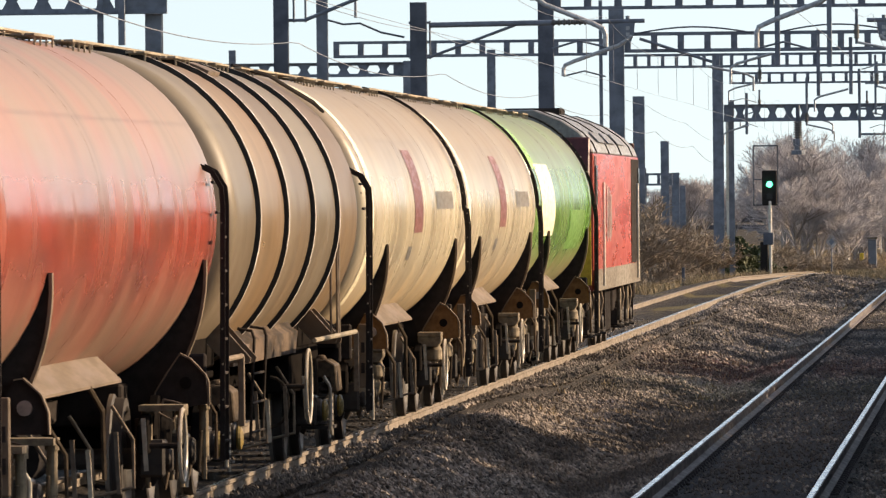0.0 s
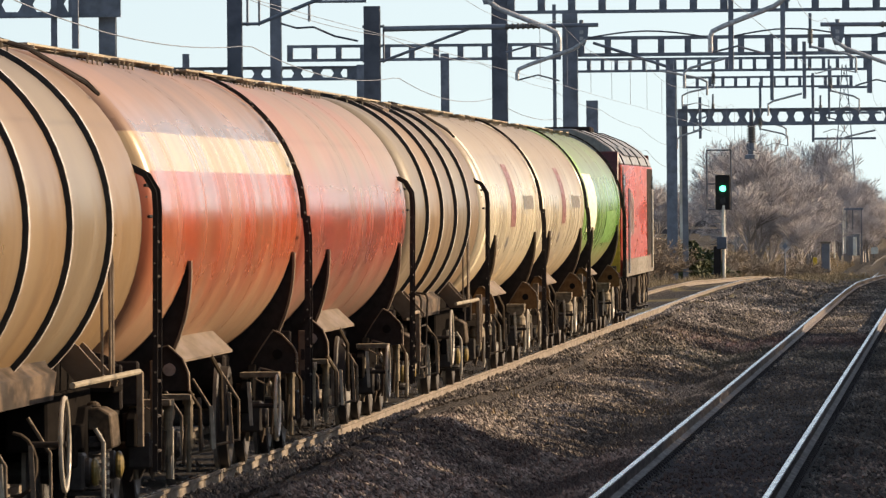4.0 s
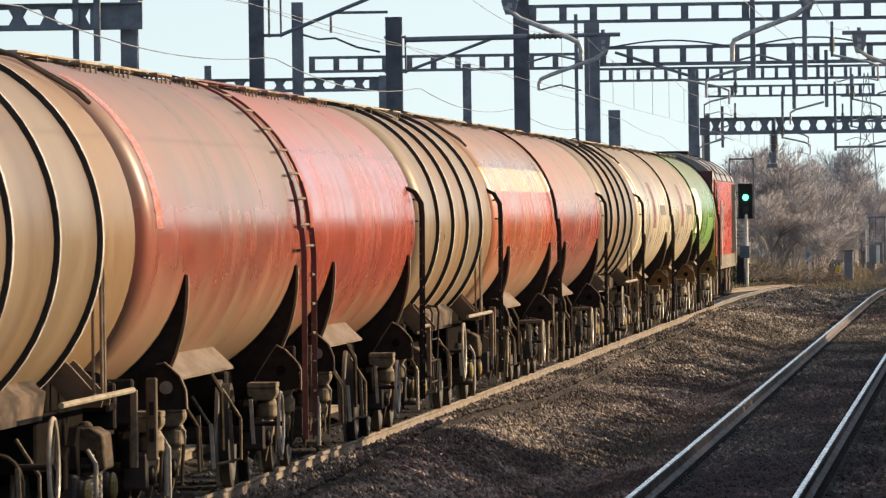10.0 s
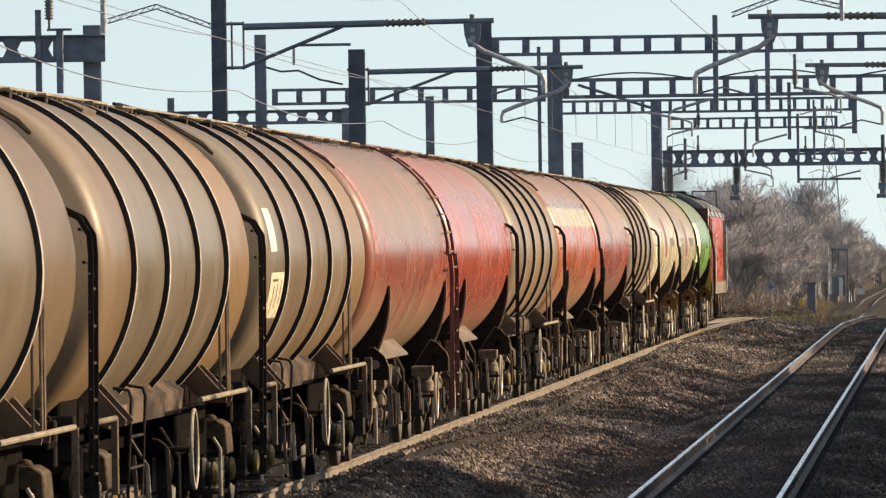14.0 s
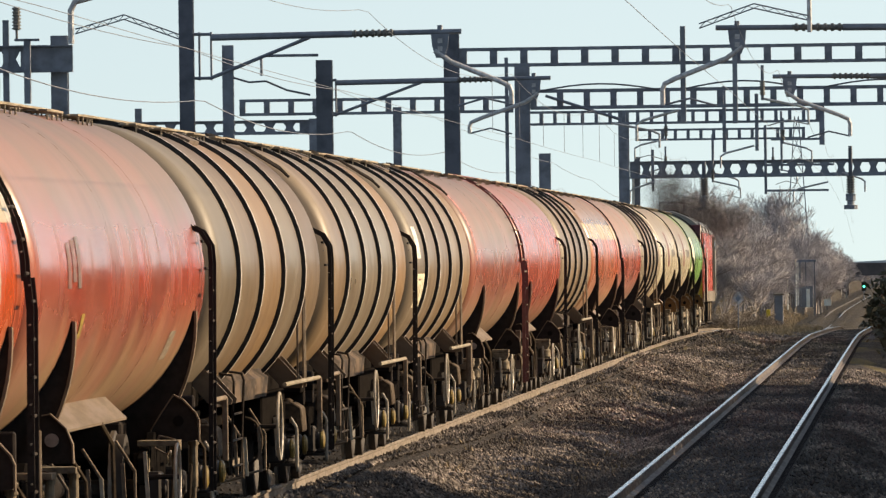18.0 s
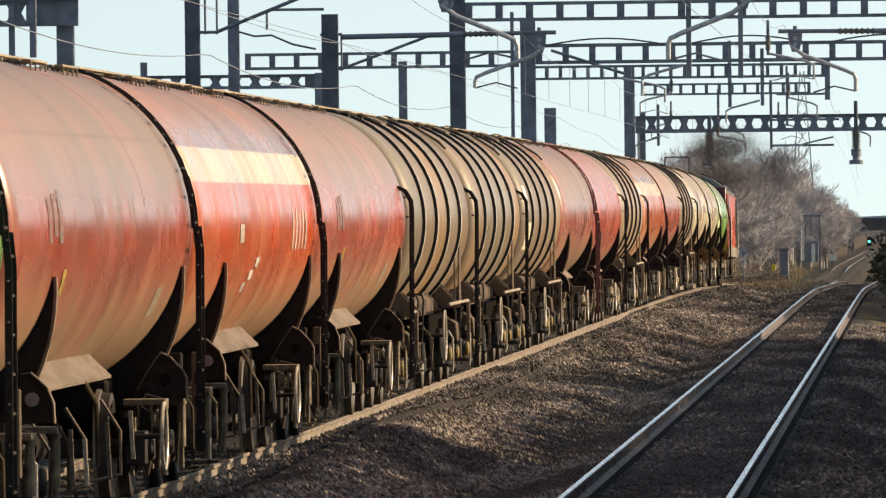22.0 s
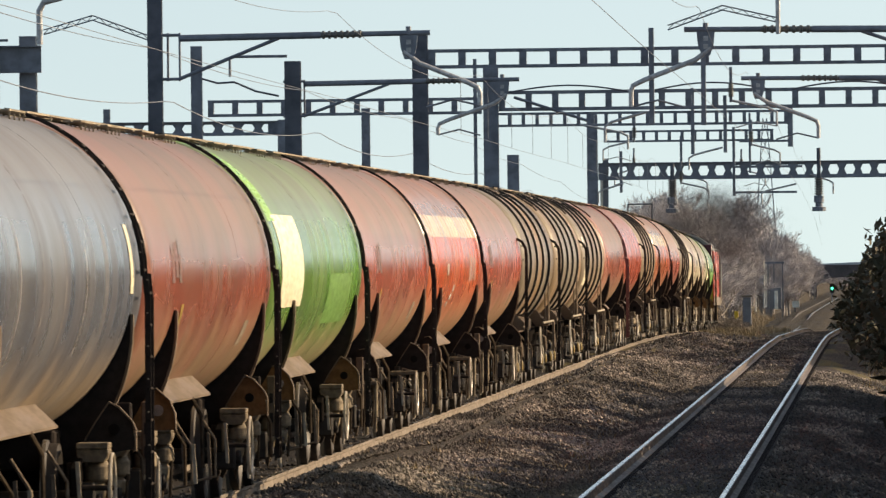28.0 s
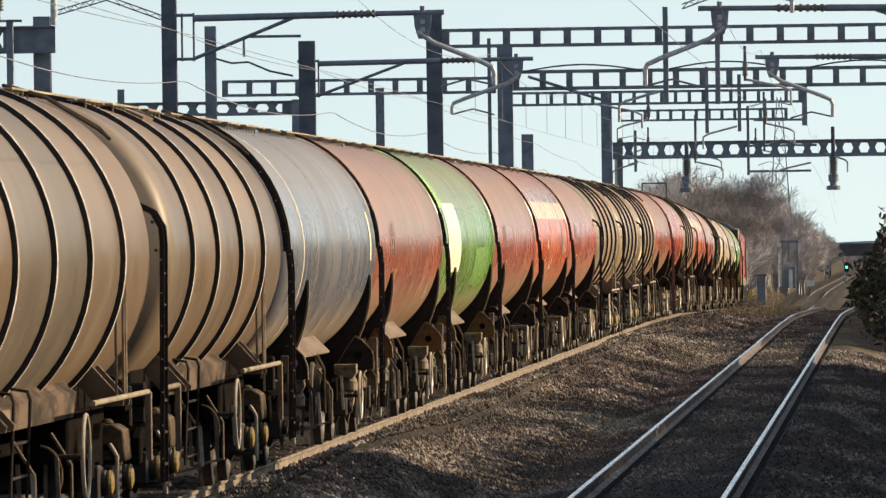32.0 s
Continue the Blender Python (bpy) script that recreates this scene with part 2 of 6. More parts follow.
# rail by the train: strong sunlight is put into this lighter colour
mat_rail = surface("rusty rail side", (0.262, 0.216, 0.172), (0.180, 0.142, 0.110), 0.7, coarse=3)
# the same rail steel with shade put into the colour
mat_shaded_rail = surface("dark rusty rail side", (0.150, 0.124, 0.116), (0.095, 0.077, 0.070), 0.7, coarse=3)
# the same rail, darker again beyond the crest
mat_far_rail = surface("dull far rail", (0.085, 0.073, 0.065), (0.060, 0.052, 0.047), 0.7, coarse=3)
mat_railtop = surface("polished rail head", (0.80, 0.79, 0.78), (0.68, 0.66, 0.64), 0.22, metal=1.0, coarse=2)
mat_sleeper = surface("oil-dark concrete sleeper", (0.073, 0.058, 0.055), (0.049, 0.040, 0.039), 0.9, coarse=2.5)
mat_mast = surface("galvanised mast steel", (0.20, 0.225, 0.265), (0.16, 0.18, 0.215), 0.55, metal=0.2, coarse=0.5, fine=2.5, bump=0.03)
mat_galv = surface("bright galvanised tube", (0.52, 0.53, 0.54), (0.38, 0.38, 0.38), 0.45, metal=0.2)
mat_mast_dark = surface("dark painted mast", (0.108, 0.119, 0.148), (0.083, 0.093, 0.114), 0.6, coarse=0.5, fine=2.5, bump=0.03)
mat_wire = surface("dull wire", (0.19, 0.21, 0.25), (0.15, 0.165, 0.20), 0.6)
mat_insul = surface("ribbed insulator", (0.17, 0.165, 0.15), (0.10, 0.095, 0.09), 0.4)
mat_teal = surface("teal painted post", (0.012, 0.07, 0.06), (0.01, 0.045, 0.04), 0.5)
# bark and twig colours are paled and greyed to carry distance haze
mat_bark = surface("bark", (0.31, 0.275, 0.25), (0.24, 0.21, 0.19), 0.95, coarse=1.0)
mat_hazed_twig = surface("winter twigs", (0.48, 0.45, 0.45), (0.41, 0.38, 0.38), 0.95, coarse=0.3, fine=1.0)
mat_scrub = surface("dry scrub", (0.320, 0.255, 0.189), (0.233, 0.180, 0.134), 0.95, coarse=0.5)
mat_leaf = surface("dark hedge leaves", (0.055, 0.060, 0.035), (0.10, 0.08, 0.05), 0.7, coarse=1.0)
mat_belly = surface("tan caked belly plate", (0.20, 0.145, 0.098), (0.145, 0.102, 0.068), 0.7, coarse=0.8, fine=5.0, bump=0.05)
mat_cradle = surface("grimy tan web plate", (0.140, 0.097, 0.066), (0.040, 0.030, 0.023), 0.8, coarse=2.2, fine=5.0, spread=(0.42, 0.60), gloss=0.15)
mat_pot = surface("tan dusted spring pot", (0.34, 0.265, 0.170), (0.120, 0.092, 0.064), 0.7, coarse=3.0)
mat_shiny_rod = surface("pale worn rod", (0.62, 0.56, 0.46), (0.42, 0.35, 0.26), 0.4, coarse=3.0)
mat_cover = surface("yellowed axle cover", (0.42, 0.29, 0.07), (0.17, 0.12, 0.05), 0.45, coarse=4.0)
mat_rim_edge = surface("scuffed wheel rim edge", (0.42, 0.38, 0.33), (0.20, 0.17, 0.14), 0.35, metal=0.6)
mat_oil_steel = surface("oily wheel steel", (0.035, 0.029, 0.026), (0.055, 0.042, 0.034), 0.6)
mat_rust_plate = surface("rust brown plate", (0.20, 0.10, 0.035), (0.12, 0.06, 0.025), 0.8, coarse=2.0)
mat_side_plate = surface("dusted pale side plate", (0.388, 0.330, 0.293), (0.262, 0.210, 0.183), 0.7, coarse=1.5)
mat_web = surface("pinkish dusted web plate", (0.23, 0.16, 0.125), (0.11, 0.08, 0.062), 0.8, coarse=1.2)
# near-black for frames, bolsters and boxes below the barrels
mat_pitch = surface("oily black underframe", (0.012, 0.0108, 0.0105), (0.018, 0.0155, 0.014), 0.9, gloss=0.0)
mat_smoke = surface("sooty exhaust", (0.115, 0.098, 0.092), (0.085, 0.072, 0.068), 1.0, gloss=0.0)
mat_axle = surface("dusted axle box", (0.125, 0.090, 0.060), (0.032, 0.024, 0.019), 0.8, coarse=2.0, gloss=0.15)
mat_straw = surface("dead grass", (0.407, 0.310, 0.183), (0.262, 0.190, 0.110), 0.95, coarse=0.5)
# distance haze is put into this pale blue
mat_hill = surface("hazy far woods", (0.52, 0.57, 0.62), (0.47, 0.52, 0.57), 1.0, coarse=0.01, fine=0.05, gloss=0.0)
mat_concrete = surface("concrete", (0.36, 0.33, 0.29), (0.26, 0.23, 0.20), 0.9)
mat_evergreen = surface("evergreen leaves", (0.055, 0.075, 0.028), (0.09, 0.085, 0.035), 0.7, coarse=1.0)
mat_cabinet = surface("blue grey cabinet paint", (0.20, 0.215, 0.24), (0.15, 0.155, 0.17), 0.6)
mat_brick = surface("sooty bridge brick", (0.12, 0.10, 0.10), (0.08, 0.07, 0.07), 0.9)


# ---- mesh helpers ----
def box(bm, x, y, z, sx, sy, sz, rot=None):
    m = Matrix.Translation((x, y, z))
    if rot is not None:
        m = m @ rot
    return bmesh.ops.create_cube(bm, size=1.0, matrix=m @ Matrix.Diagonal((sx, sy, sz, 1)))["verts"]


def span(bm, x0, x1, y0, y1, z0, z1):
    return box(bm, (x0 + x1) / 2, (y0 + y1) / 2, (z0 + z1) / 2, abs(x1 - x0), abs(y1 - y0), abs(z1 - z0))


def rod(bm, a, b, r, seg=8, r2=None):
    a, b = Vector(a), Vector(b)
    m = Matrix.Translation((a + b) / 2) @ (b - a).to_track_quat("Z", "Y").to_matrix().to_4x4()
    bmesh.ops.create_cone(bm, cap_ends=True, segments=seg, radius1=r, radius2=r if r2 is None else r2, depth=(b - a).length, matrix=m)


def tube(bm, points, r, seg=8):
    """A bent tube: one skin swept along the points."""
    pts = [Vector(p) for p in points]
    u, rings = None, []
    for i, p in enumerate(pts):
        d = (pts[min(i + 1, len(pts) - 1)] - p).normalized() + (p - pts[max(i - 1, 0)]).normalized()
        d = d.normalized() if d.length > 1e-6 else (p - pts[i - 1]).normalized()
        u = d.orthogonal() if u is None else u - d * u.dot(d)
        u.normalize()
        v = d.cross(u)
        rings.append([bm.verts.new(p + (u * math.cos(2 * math.pi * k / seg) + v * math.sin(2 * math.pi * k / seg)) * r) for k in range(seg)])
    for a, b in zip(rings, rings[1:]):
        for k in range(seg):
            bm.faces.new((a[k], a[(k + 1) % seg], b[(k + 1) % seg], b[k]))
    bm.faces.new(rings[0][::-1])
    bm.faces.new(rings[-1])


def hoop(bm, x, cy, cz, big, r, seg=28, sides=7):
    """A ring of round bar whose axis lies along x."""
    rings = []
    for k in range(seg):
        a = 2 * math.pi * k / seg
        rings.append([bm.verts.new((x + r * math.sin(2 * math.pi * j / sides), cy + (big + r * math.cos(2 * math.pi * j / sides)) * math.cos(a), cz + (big + r * math.cos(2 * math.pi * j / sides)) * math.sin(a))) for j in range(sides)])
    for k in range(seg):
        for j in range(sides):
            bm.faces.new((rings[k][j], rings[(k + 1) % seg][j], rings[(k + 1) % seg][(j + 1) % sides], rings[k][(j + 1) % sides]))
    bmesh.ops.recalc_face_normals(bm, faces=bm.faces[:])


def bar(bm, a, b, w, d):
    """A flat bar from a to b."""
    a, b = Vector(a), Vector(b)
    m = Matrix.Translation((a + b) / 2) @ (b - a).to_track_quat("Z", "Y").to_matrix().to_4x4()
    bmesh.ops.create_cube(bm, size=1.0, matrix=m @ Matrix.Diagonal((w, d, (b - a).length, 1)))


def prism(bm, outline, axis, lo, hi):
    """A plate with that outline (two coordinates a corner), thick from lo to hi along axis 0, 1 or 2."""
    def at(p, v):
        q = list(p)
        q.insert(axis, v)
        return q
    a = [bm.verts.new(at(p, lo)) for p in outline]
    b = [bm.verts.new(at(p, hi)) for p in outline]
    n = len(outline)
    bm.faces.new(a)
    bm.faces.new(b[::-1])
    for i in range(n):
        bm.faces.new((a[i], b[i], b[(i + 1) % n], a[(i + 1) % n]))
    bmesh.ops.recalc_face_normals(bm, faces=bm.faces[:])


def lathe_y(bm, profile, cx, cz, seg=48, closed=False):
    """A body of revolution round a line along y: profile of (y, radius)."""
    rings = []
    for y, r in profile:
        rings.append([bm.verts.new((cx + r * math.sin(2 * math.pi * k / seg), y, cz + r * math.cos(2 * math.pi * k / seg))) for k in range(seg)])
    pairs = list(zip(rings, rings[1:])) + ([(rings[-1], rings[0])] if closed else [])
    for a, b in pairs:
        for k in range(seg):
            bm.faces.new((a[k], a[(k + 1) % seg], b[(k + 1) % seg], b[k]))
    if not closed:
        bm.faces.new(rings[0])
        bm.faces.new(rings[-1][::-1])
    bmesh.ops.recalc_face_normals(bm, faces=bm.faces[:])


def sweep(name, pts, r, material, sides=6):
    """A wire or pipe: one tube swept along the points."""
    verts, faces = [], []
    for i, p in enumerate(pts):
        d = (Vector(pts[min(i + 1, len(pts) - 1)]) - Vector(pts[max(i - 1, 0)])).normalized()
        u = d.cross(Vector((0, 0, 1)) if abs(d.z) < 0.9 else Vector((1, 0, 0))).normalized()
        v = d.cross(u)
        for k in range(sides):
            a = 2 * math.pi * k / sides
            verts.append(tuple(Vector(p) + (u * math.cos(a) + v * math.sin(a)) * r))
        if i:
            faces += [((i - 1) * sides + k, (i - 1) * sides + (k + 1) % sides, i * sides + (k + 1) % sides, i * sides + k) for k in range(sides)]
    return raw(name, verts, faces, material)


def ribbon(bm, path, w, y0, y1):
    """A bent flat bar: a path of (x, z) with width w in its own plane, thick from y0 to y1."""
    left, right = [], []
    n = len(path)
    for i, (x, z) in enumerate(path):
        ax, az = path[max(i - 1, 0)]
        bx, bz = path[min(i + 1, n - 1)]
        d = math.hypot(bx - ax, bz - az)
        nx, nz = (bz - az) / d * w / 2, -(bx - ax) / d * w / 2
        left.append((x + nx, z + nz))
        right.append((x - nx, z - nz))
    rows = [[bm.verts.new((q[0], y, q[1])) for q, y in ((l, y0), (l, y1), (r, y1), (r, y0))] for l, r in zip(left, right)]
    for a, b in zip(rows, rows[1:]):
        for k in range(4):
            bm.faces.new((a[k], a[(k + 1) % 4], b[(k + 1) % 4], b[k]))
    bm.faces.new(rows[0])
    bm.faces.new(rows[-1][::-1])
    bmesh.ops.recalc_face_normals(bm, faces=bm.faces[:])


def lathe_x(bm, profile, cy, cz, seg=24):
    """A body of revolution round a line along x: profile of (x, radius)."""
    rings = [[bm.verts.new((x, cy + r * math.sin(2 * math.pi * k / seg), cz + r * math.cos(2 * math.pi * k / seg))) for k in range(seg)] for x, r in profile]
    for a, b in zip(rings, rings[1:]):
        for k in range(seg):
            bm.faces.new((a[k], a[(k + 1) % seg], b[(k + 1) % seg], b[k]))
    bm.faces.new(rings[0])
    bm.faces.new(rings[-1][::-1])
    bmesh.ops.recalc_face_normals(bm, faces=bm.faces[:])


def mesh_of(name, bm, material, bevel=0.0, smooth=False):
    if bevel:
        bmesh.ops.bevel(bm, geom=bm.edges[:], offset=bevel, segments=1, affect="EDGES", clamp_overlap=True)
    me = bpy.data.meshes.new(name)
    bm.to_mesh(me)
    bm.free()
    me.materials.append(material)
    if smooth:
        me.polygons.foreach_set("use_smooth", [True] * len(me.polygons))
        me.set_sharp_from_angle(angle=radians(40))
    return me


def part(name, bm, material, parent=None, label="", bevel=0.0, smooth=False):
    ob = new(name, mesh_of(name, bm, material, bevel, smooth))
    ob.parent = parent
    if label:
        tagged(ob, label)
    return ob


def piece(name, data, parent, m):
    """One more object on a mesh that alike pieces share."""
    ob = new(name, data)
    ob.parent = parent
    ob.matrix_basis = m
    return ob


def raw(name, verts, faces, material, parent=None):
    me = bpy.data.meshes.new(name)
    me.from_pydata(verts, [], faces)
    me.materials.append(material)
    ob = new(name, me)
    ob.parent = parent
    return ob


def B():
    return bmesh.new()


# ---- the line: two tracks along y, rail tops at z = 0 ----
NEAR_X, TRAIN_X, GAUGE = -2.44, -7.43, 1.505


def drift(y):
    """How far the line has swung to the side at y."""
    return -5e-6 * max(0.0, min(y, 550) - 150) ** 2


def lift(y):
    """How much higher the train's track lies than the other."""
    return float(np.interp(y, (200, 250, 330, 400), (0.185, 0.16, 0.05, 0.0)))


def heave(y):
    """Height of the rails at y: level, then over a crest and gently downhill."""
    return float(np.interp(y, (270, 300, 342, 395, 426, 450, 600, 800, 950, 1050, 1500, 1900, 4000), (0, -0.05, -0.28, -0.60, -0.83, -1.14, -2.7, -4.2, -4.5, -4.2, -5.2, -6.2, -9.0)))


def ground_height(x, y):
    """Ballast shoulders, the ridge between the tracks, the cess and the bank behind."""
    x -= drift(y)
    z = -0.20 + 0.03 * noise.noise((x * 0.8, y * 0.12, 3.1))
    if x < -12.0 and y > 480:
        z += 2.3 * min(1.0, (-12.0 - x) / 4.0) * min(1.0, (y - 480) / 100.0)
    for cx in (NEAR_X, TRAIN_X):
        if abs(x - cx) < (1.3 if cx == NEAR_X else 1.6):
            z = -0.163 if cx == NEAR_X else (-0.158 if abs(x - cx) < 0.72 else -0.09)
    mid = (NEAR_X + TRAIN_X) / 2
    if abs(x - mid) < 1.1:
        z += 0.06 * (1 - abs(x - mid) / 1.1) + 0.36 * max(0, noise.noise((x * 0.6, y * 0.026, 7.7)) - 0.05) + 0.035 * noise.noise((x * 1.7, y * 0.07, 2.2)) + 0.03 * noise.noise((x * 3.1, y * 0.31, 5.2))
    z += 0.17 * math.exp(-((x + 5.5) / 0.42) ** 2) * max(0.0, 0.45 + 1.2 * noise.noise((x * 0.3, y * 0.035, 9.1)))
    z -= 0.10 * math.exp(-((x + 4.15) / 0.32) ** 2)
    z += lift(y) * min(1.0, max(0.0, (-4.6 - x) / 1.2))
    if x > -0.9:
        z -= min(0.25, (x + 0.9) * 0.25)
    if x < -9.2:
        z -= min(0.35, (-9.2 - x) * 0.2)
    return z


def build_ground():
    xs = np.concatenate([[-3000, -1200, -500, -200, -90, -45, -28, -20, -16], np.arange(-14, 3.01, 0.25), [4, 6, 10, 18, 40, 100, 300, 1000, 3000]])
    ys = np.concatenate([[-3000, -800, -200, -60, 0, 30], np.arange(50, 260, 0.7), np.arange(260, 520, 2.0), [540, 580, 640, 720, 850, 1100, 1600, 2400, 3800]])
    verts = [(x, y, ground_height(x, y) + heave(y)) for y in ys for x in xs]
    n = len(xs)
    faces = [(j * n + i, j * n + i + 1, j * n + n + i + 1, j * n + n + i) for j in range(len(ys) - 1) for i in range(n - 1)]
    ob = raw("ground", verts, faces, mat_ballast)
    ob.data.polygons.foreach_set("use_smooth", [True] * len(faces))
    return tagged(ob, "dark ballast and cinder ground along a railway", "ground", kind="structure")


def ballast_material():
    mat, nt, b = nodes_of("ballast")
    stones = nt.nodes.new("ShaderNodeTexVoronoi")
    stones.inputs["Scale"].default_value = 16.0
    co = nt.nodes.new("ShaderNodeTexCoord")
    nt.links.new(co.outputs["Object"], stones.inputs["Vector"])
    # patches of sun and shade are put into the bed's colour
    patch = noise_tex(nt, (1, 0.13, 1), 0.9, 5)
    c = mixed(nt, ramp(nt, patch, 0.40, 0.56), (0.200, 0.160, 0.131), (0.052, 0.044, 0.041))
    sep = nt.nodes.new("ShaderNodeSeparateColor")
    nt.links.new(stones.outputs["Color"], sep.inputs[0])
    c = mixed(nt, ramp(nt, sep.outputs[0], 0.0, 1.0, 0.0, 0.6), c, (0.31, 0.26, 0.215))
    c = mixed(nt, ramp(nt, stones.outputs["Distance"], 0.15, 0.5, 0.0, 0.85), c, (0.022, 0.018, 0.016))
    # darker between the near rails and along the near cess
    axes = nt.nodes.new("ShaderNodeSeparateXYZ")
    nt.links.new(co.outputs["Object"], axes.inputs[0])
    away = math_node(nt, "ABSOLUTE", math_node(nt, "SUBTRACT", axes.outputs[0], NEAR_X))
    c = mixed(nt, ramp(nt, away, 0.6, 1.0, 0.92, 0.0), c, (0.040, 0.036, 0.039))
    # shade under the train is put into the bed's colour
    away = math_node(nt, "ABSOLUTE", math_node(nt, "SUBTRACT", axes.outputs[0], TRAIN_X))
    c = mixed(nt, ramp(nt, away, 0.60, 0.80, 0.90, 0.0), c, (0.030, 0.025, 0.023))
    c = mixed(nt, math_node(nt, "MULTIPLY", ramp(nt, axes.outputs[0], -1.2, -0.4, 0.0, 0.85), ramp(nt, patch, 0.35, 0.55, 0.4, 1.0)), c, (0.068, 0.059, 0.051))
    # moss and weeds on the ridge further along
    moss = noise_tex(nt, (1, 0.10, 1), 0.7, 4)
    c = mixed(nt, math_node(nt, "MULTIPLY", ramp(nt, axes.outputs[1], 170, 230, 0.0, 0.8), ramp(nt, moss, 0.50, 0.62)), c, (0.150, 0.120, 0.050))
    # beyond the crest the formation is brown earth and dead grass
    c = mixed(nt, math_node(nt, "MULTIPLY", ramp(nt, axes.outputs[1], 400, 470, 0.0, 0.9), ramp(nt, patch, 0.30, 0.60, 0.65, 1.0)), c, (0.052, 0.041, 0.030))
    nt.links.new(c, b.inputs["Base Color"])
    b.inputs["Roughness"].default_value = 0.95
    b.inputs["Specular IOR Level"].default_value = 0.2
    bp = node(nt, "ShaderNodeBump", Strength=0.9, Distance=0.05)
    bp.invert = True
    nt.links.new(stones.outputs["Distance"], bp.inputs["Height"])
    nt.links.new(bp.outputs[0], b.inputs["Normal"])
    return mat


mat_ballast = ballast_material()
ground = build_ground()


def rail_line(name, x, y0, y1, drift, rise, material, head, step=6.0):
    """Flat-bottom rail: foot, web and head as one swept section, with a polished running band of its own."""
    half = [(-0.07, -0.155), (-0.07, -0.14), (-0.012, -0.115), (-0.010, -0.045), (-0.035, -0.032), (-0.035, -0.004), (-0.028, 0.0)]
    sec = half + [(-a, b) for a, b in half[::-1]]
    ys = np.arange(y0, y1 + 0.1, step)
    n = len(sec)
    verts = [(x + drift(y) + a, y, b + heave(y) + rise(y)) for y in ys for a, b in sec]
    faces = [(j * n + i, j * n + (i + 1) % n, j * n + n + (i + 1) % n, j * n + n + i) for j in range(len(ys) - 1) for i in range(n)]
    ob = tagged(raw(name, verts, faces, material), "rusty flat-bottom rail with a polished head", "rail", kind="structure")
    top = [(x + drift(y) + a, y, 0.003 + heave(y) + rise(y)) for y in ys for a in (-0.026, 0.026)]
    raw("running_band", top, [(2 * j, 2 * j + 1, 2 * j + 3, 2 * j + 2) for j in range(len(ys) - 1)], head, ob)
    return ob


def straight(y):
    return 0.0


for cx in (NEAR_X, TRAIN_X):
    for s in (-1, 1):
        swing, rise = (drift, lift) if cx == TRAIN_X else (straight, straight)
        # the outer rail's head gets a dark colour for the shade under the train
        head = mat_shaded_rail if cx == TRAIN_X and s < 0 else mat_railtop
        rail_line("rail", cx + s * GAUGE / 2, -30, 474, swing, rise, mat_rail if cx == TRAIN_X else mat_shaded_rail, head)
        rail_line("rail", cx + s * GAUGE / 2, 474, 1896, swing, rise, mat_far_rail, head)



def sleeper_mesh():
    bm = B()
    box(bm, 0, 0, -0.240, 2.5, 0.26, 0.14)
    for sx in (-1, 1):
        for side in (-1, 1):
            box(bm, sx * GAUGE / 2 + side * 0.10, 0, -0.160, 0.09, 0.10, 0.03)
            rod(bm, (sx * GAUGE / 2 + side * 0.13, -0.06, -0.145), (sx * GAUGE / 2 + side * 0.13, 0.06, -0.145), 0.012, 6)
    return mesh_of("sleeper", bm, mat_sleeper)


def lay_sleepers():
    """The nearest sleepers one by one; those farther off joined."""
    one = sleeper_mesh()
    for cx, y0, y1, swing, rise in ((NEAR_X, 88.0, 185.0, straight, straight), (TRAIN_X, 88.0, 180.0, drift, lift)):
        bed = tagged(new("sleeper_row"), "concrete sleepers sunk in dark ballast", "track", kind="structure")
        k = 0
        while y0 + 0.65 * k < y1:
            y = y0 + 0.65 * k
            piece("sleeper", one, bed, pose(cx + swing(y), y, heave(y) + rise(y), 0, 0, random.uniform(-0.6, 0.6)))
            k += 1
        verts, faces = [], []
        src = [tuple(v.co) for v in one.vertices]
        idx = [tuple(p.vertices) for p in one.polygons]
        y = y0 + 0.65 * k
        while y < 520:
            n = len(verts)
            verts += [(vx + cx + swing(y), vy + y, vz + heave(y) + rise(y)) for vx, vy, vz in src]
            faces += [tuple(i + n for i in f) for f in idx]
            y += 0.65
        tagged(raw("far_sleepers", verts, faces, mat_sleeper, bed), kind="stuff")


def scatter(name, boxes, label, material, seed):
    """Loose stones lying on the ground, in one mesh."""
    rng = np.random.default_rng(seed)
    base = np.array([(1, 0, 0), (-1, 0, 0), (0, 1, 0), (0, -1, 0), (0, 0, 1), (0, 0, -1)], float)
    tri = np.array([(0, 2, 4), (2, 1, 4), (1, 3, 4), (3, 0, 4), (2, 0, 5), (1, 2, 5), (3, 1, 5), (0, 3, 5)])
    vs, fs, n = [], [], 0
    for x0, x1, y0, y1, count, lo, hi in boxes:
        for x, y, r, sq in zip(rng.uniform(x0, x1, count), rng.uniform(y0, y1, count), rng.uniform(lo, hi, count), rng.uniform(0.6, 1.3, (count, 3))):
            z = ground_height(x, y) + heave(y)
            v = base * sq * r * rng.uniform(0.7, 1.2, (6, 1))
            a = rng.uniform(0, 6.3)
            c, sn = math.cos(a), math.sin(a)
            v = v @ np.array([(c, sn, 0.3), (-sn, c, 0.2), (-0.3, -0.1, 1)])
            vs.append(v + (x, y, z + r * 0.3))
            fs.append(tri + n)
            n += 6
    ob = raw(name, np.concatenate(vs).tolist(), np.concatenate(fs).tolist(), material)
    return tagged(ob, label, "ballast", kind="stuff")


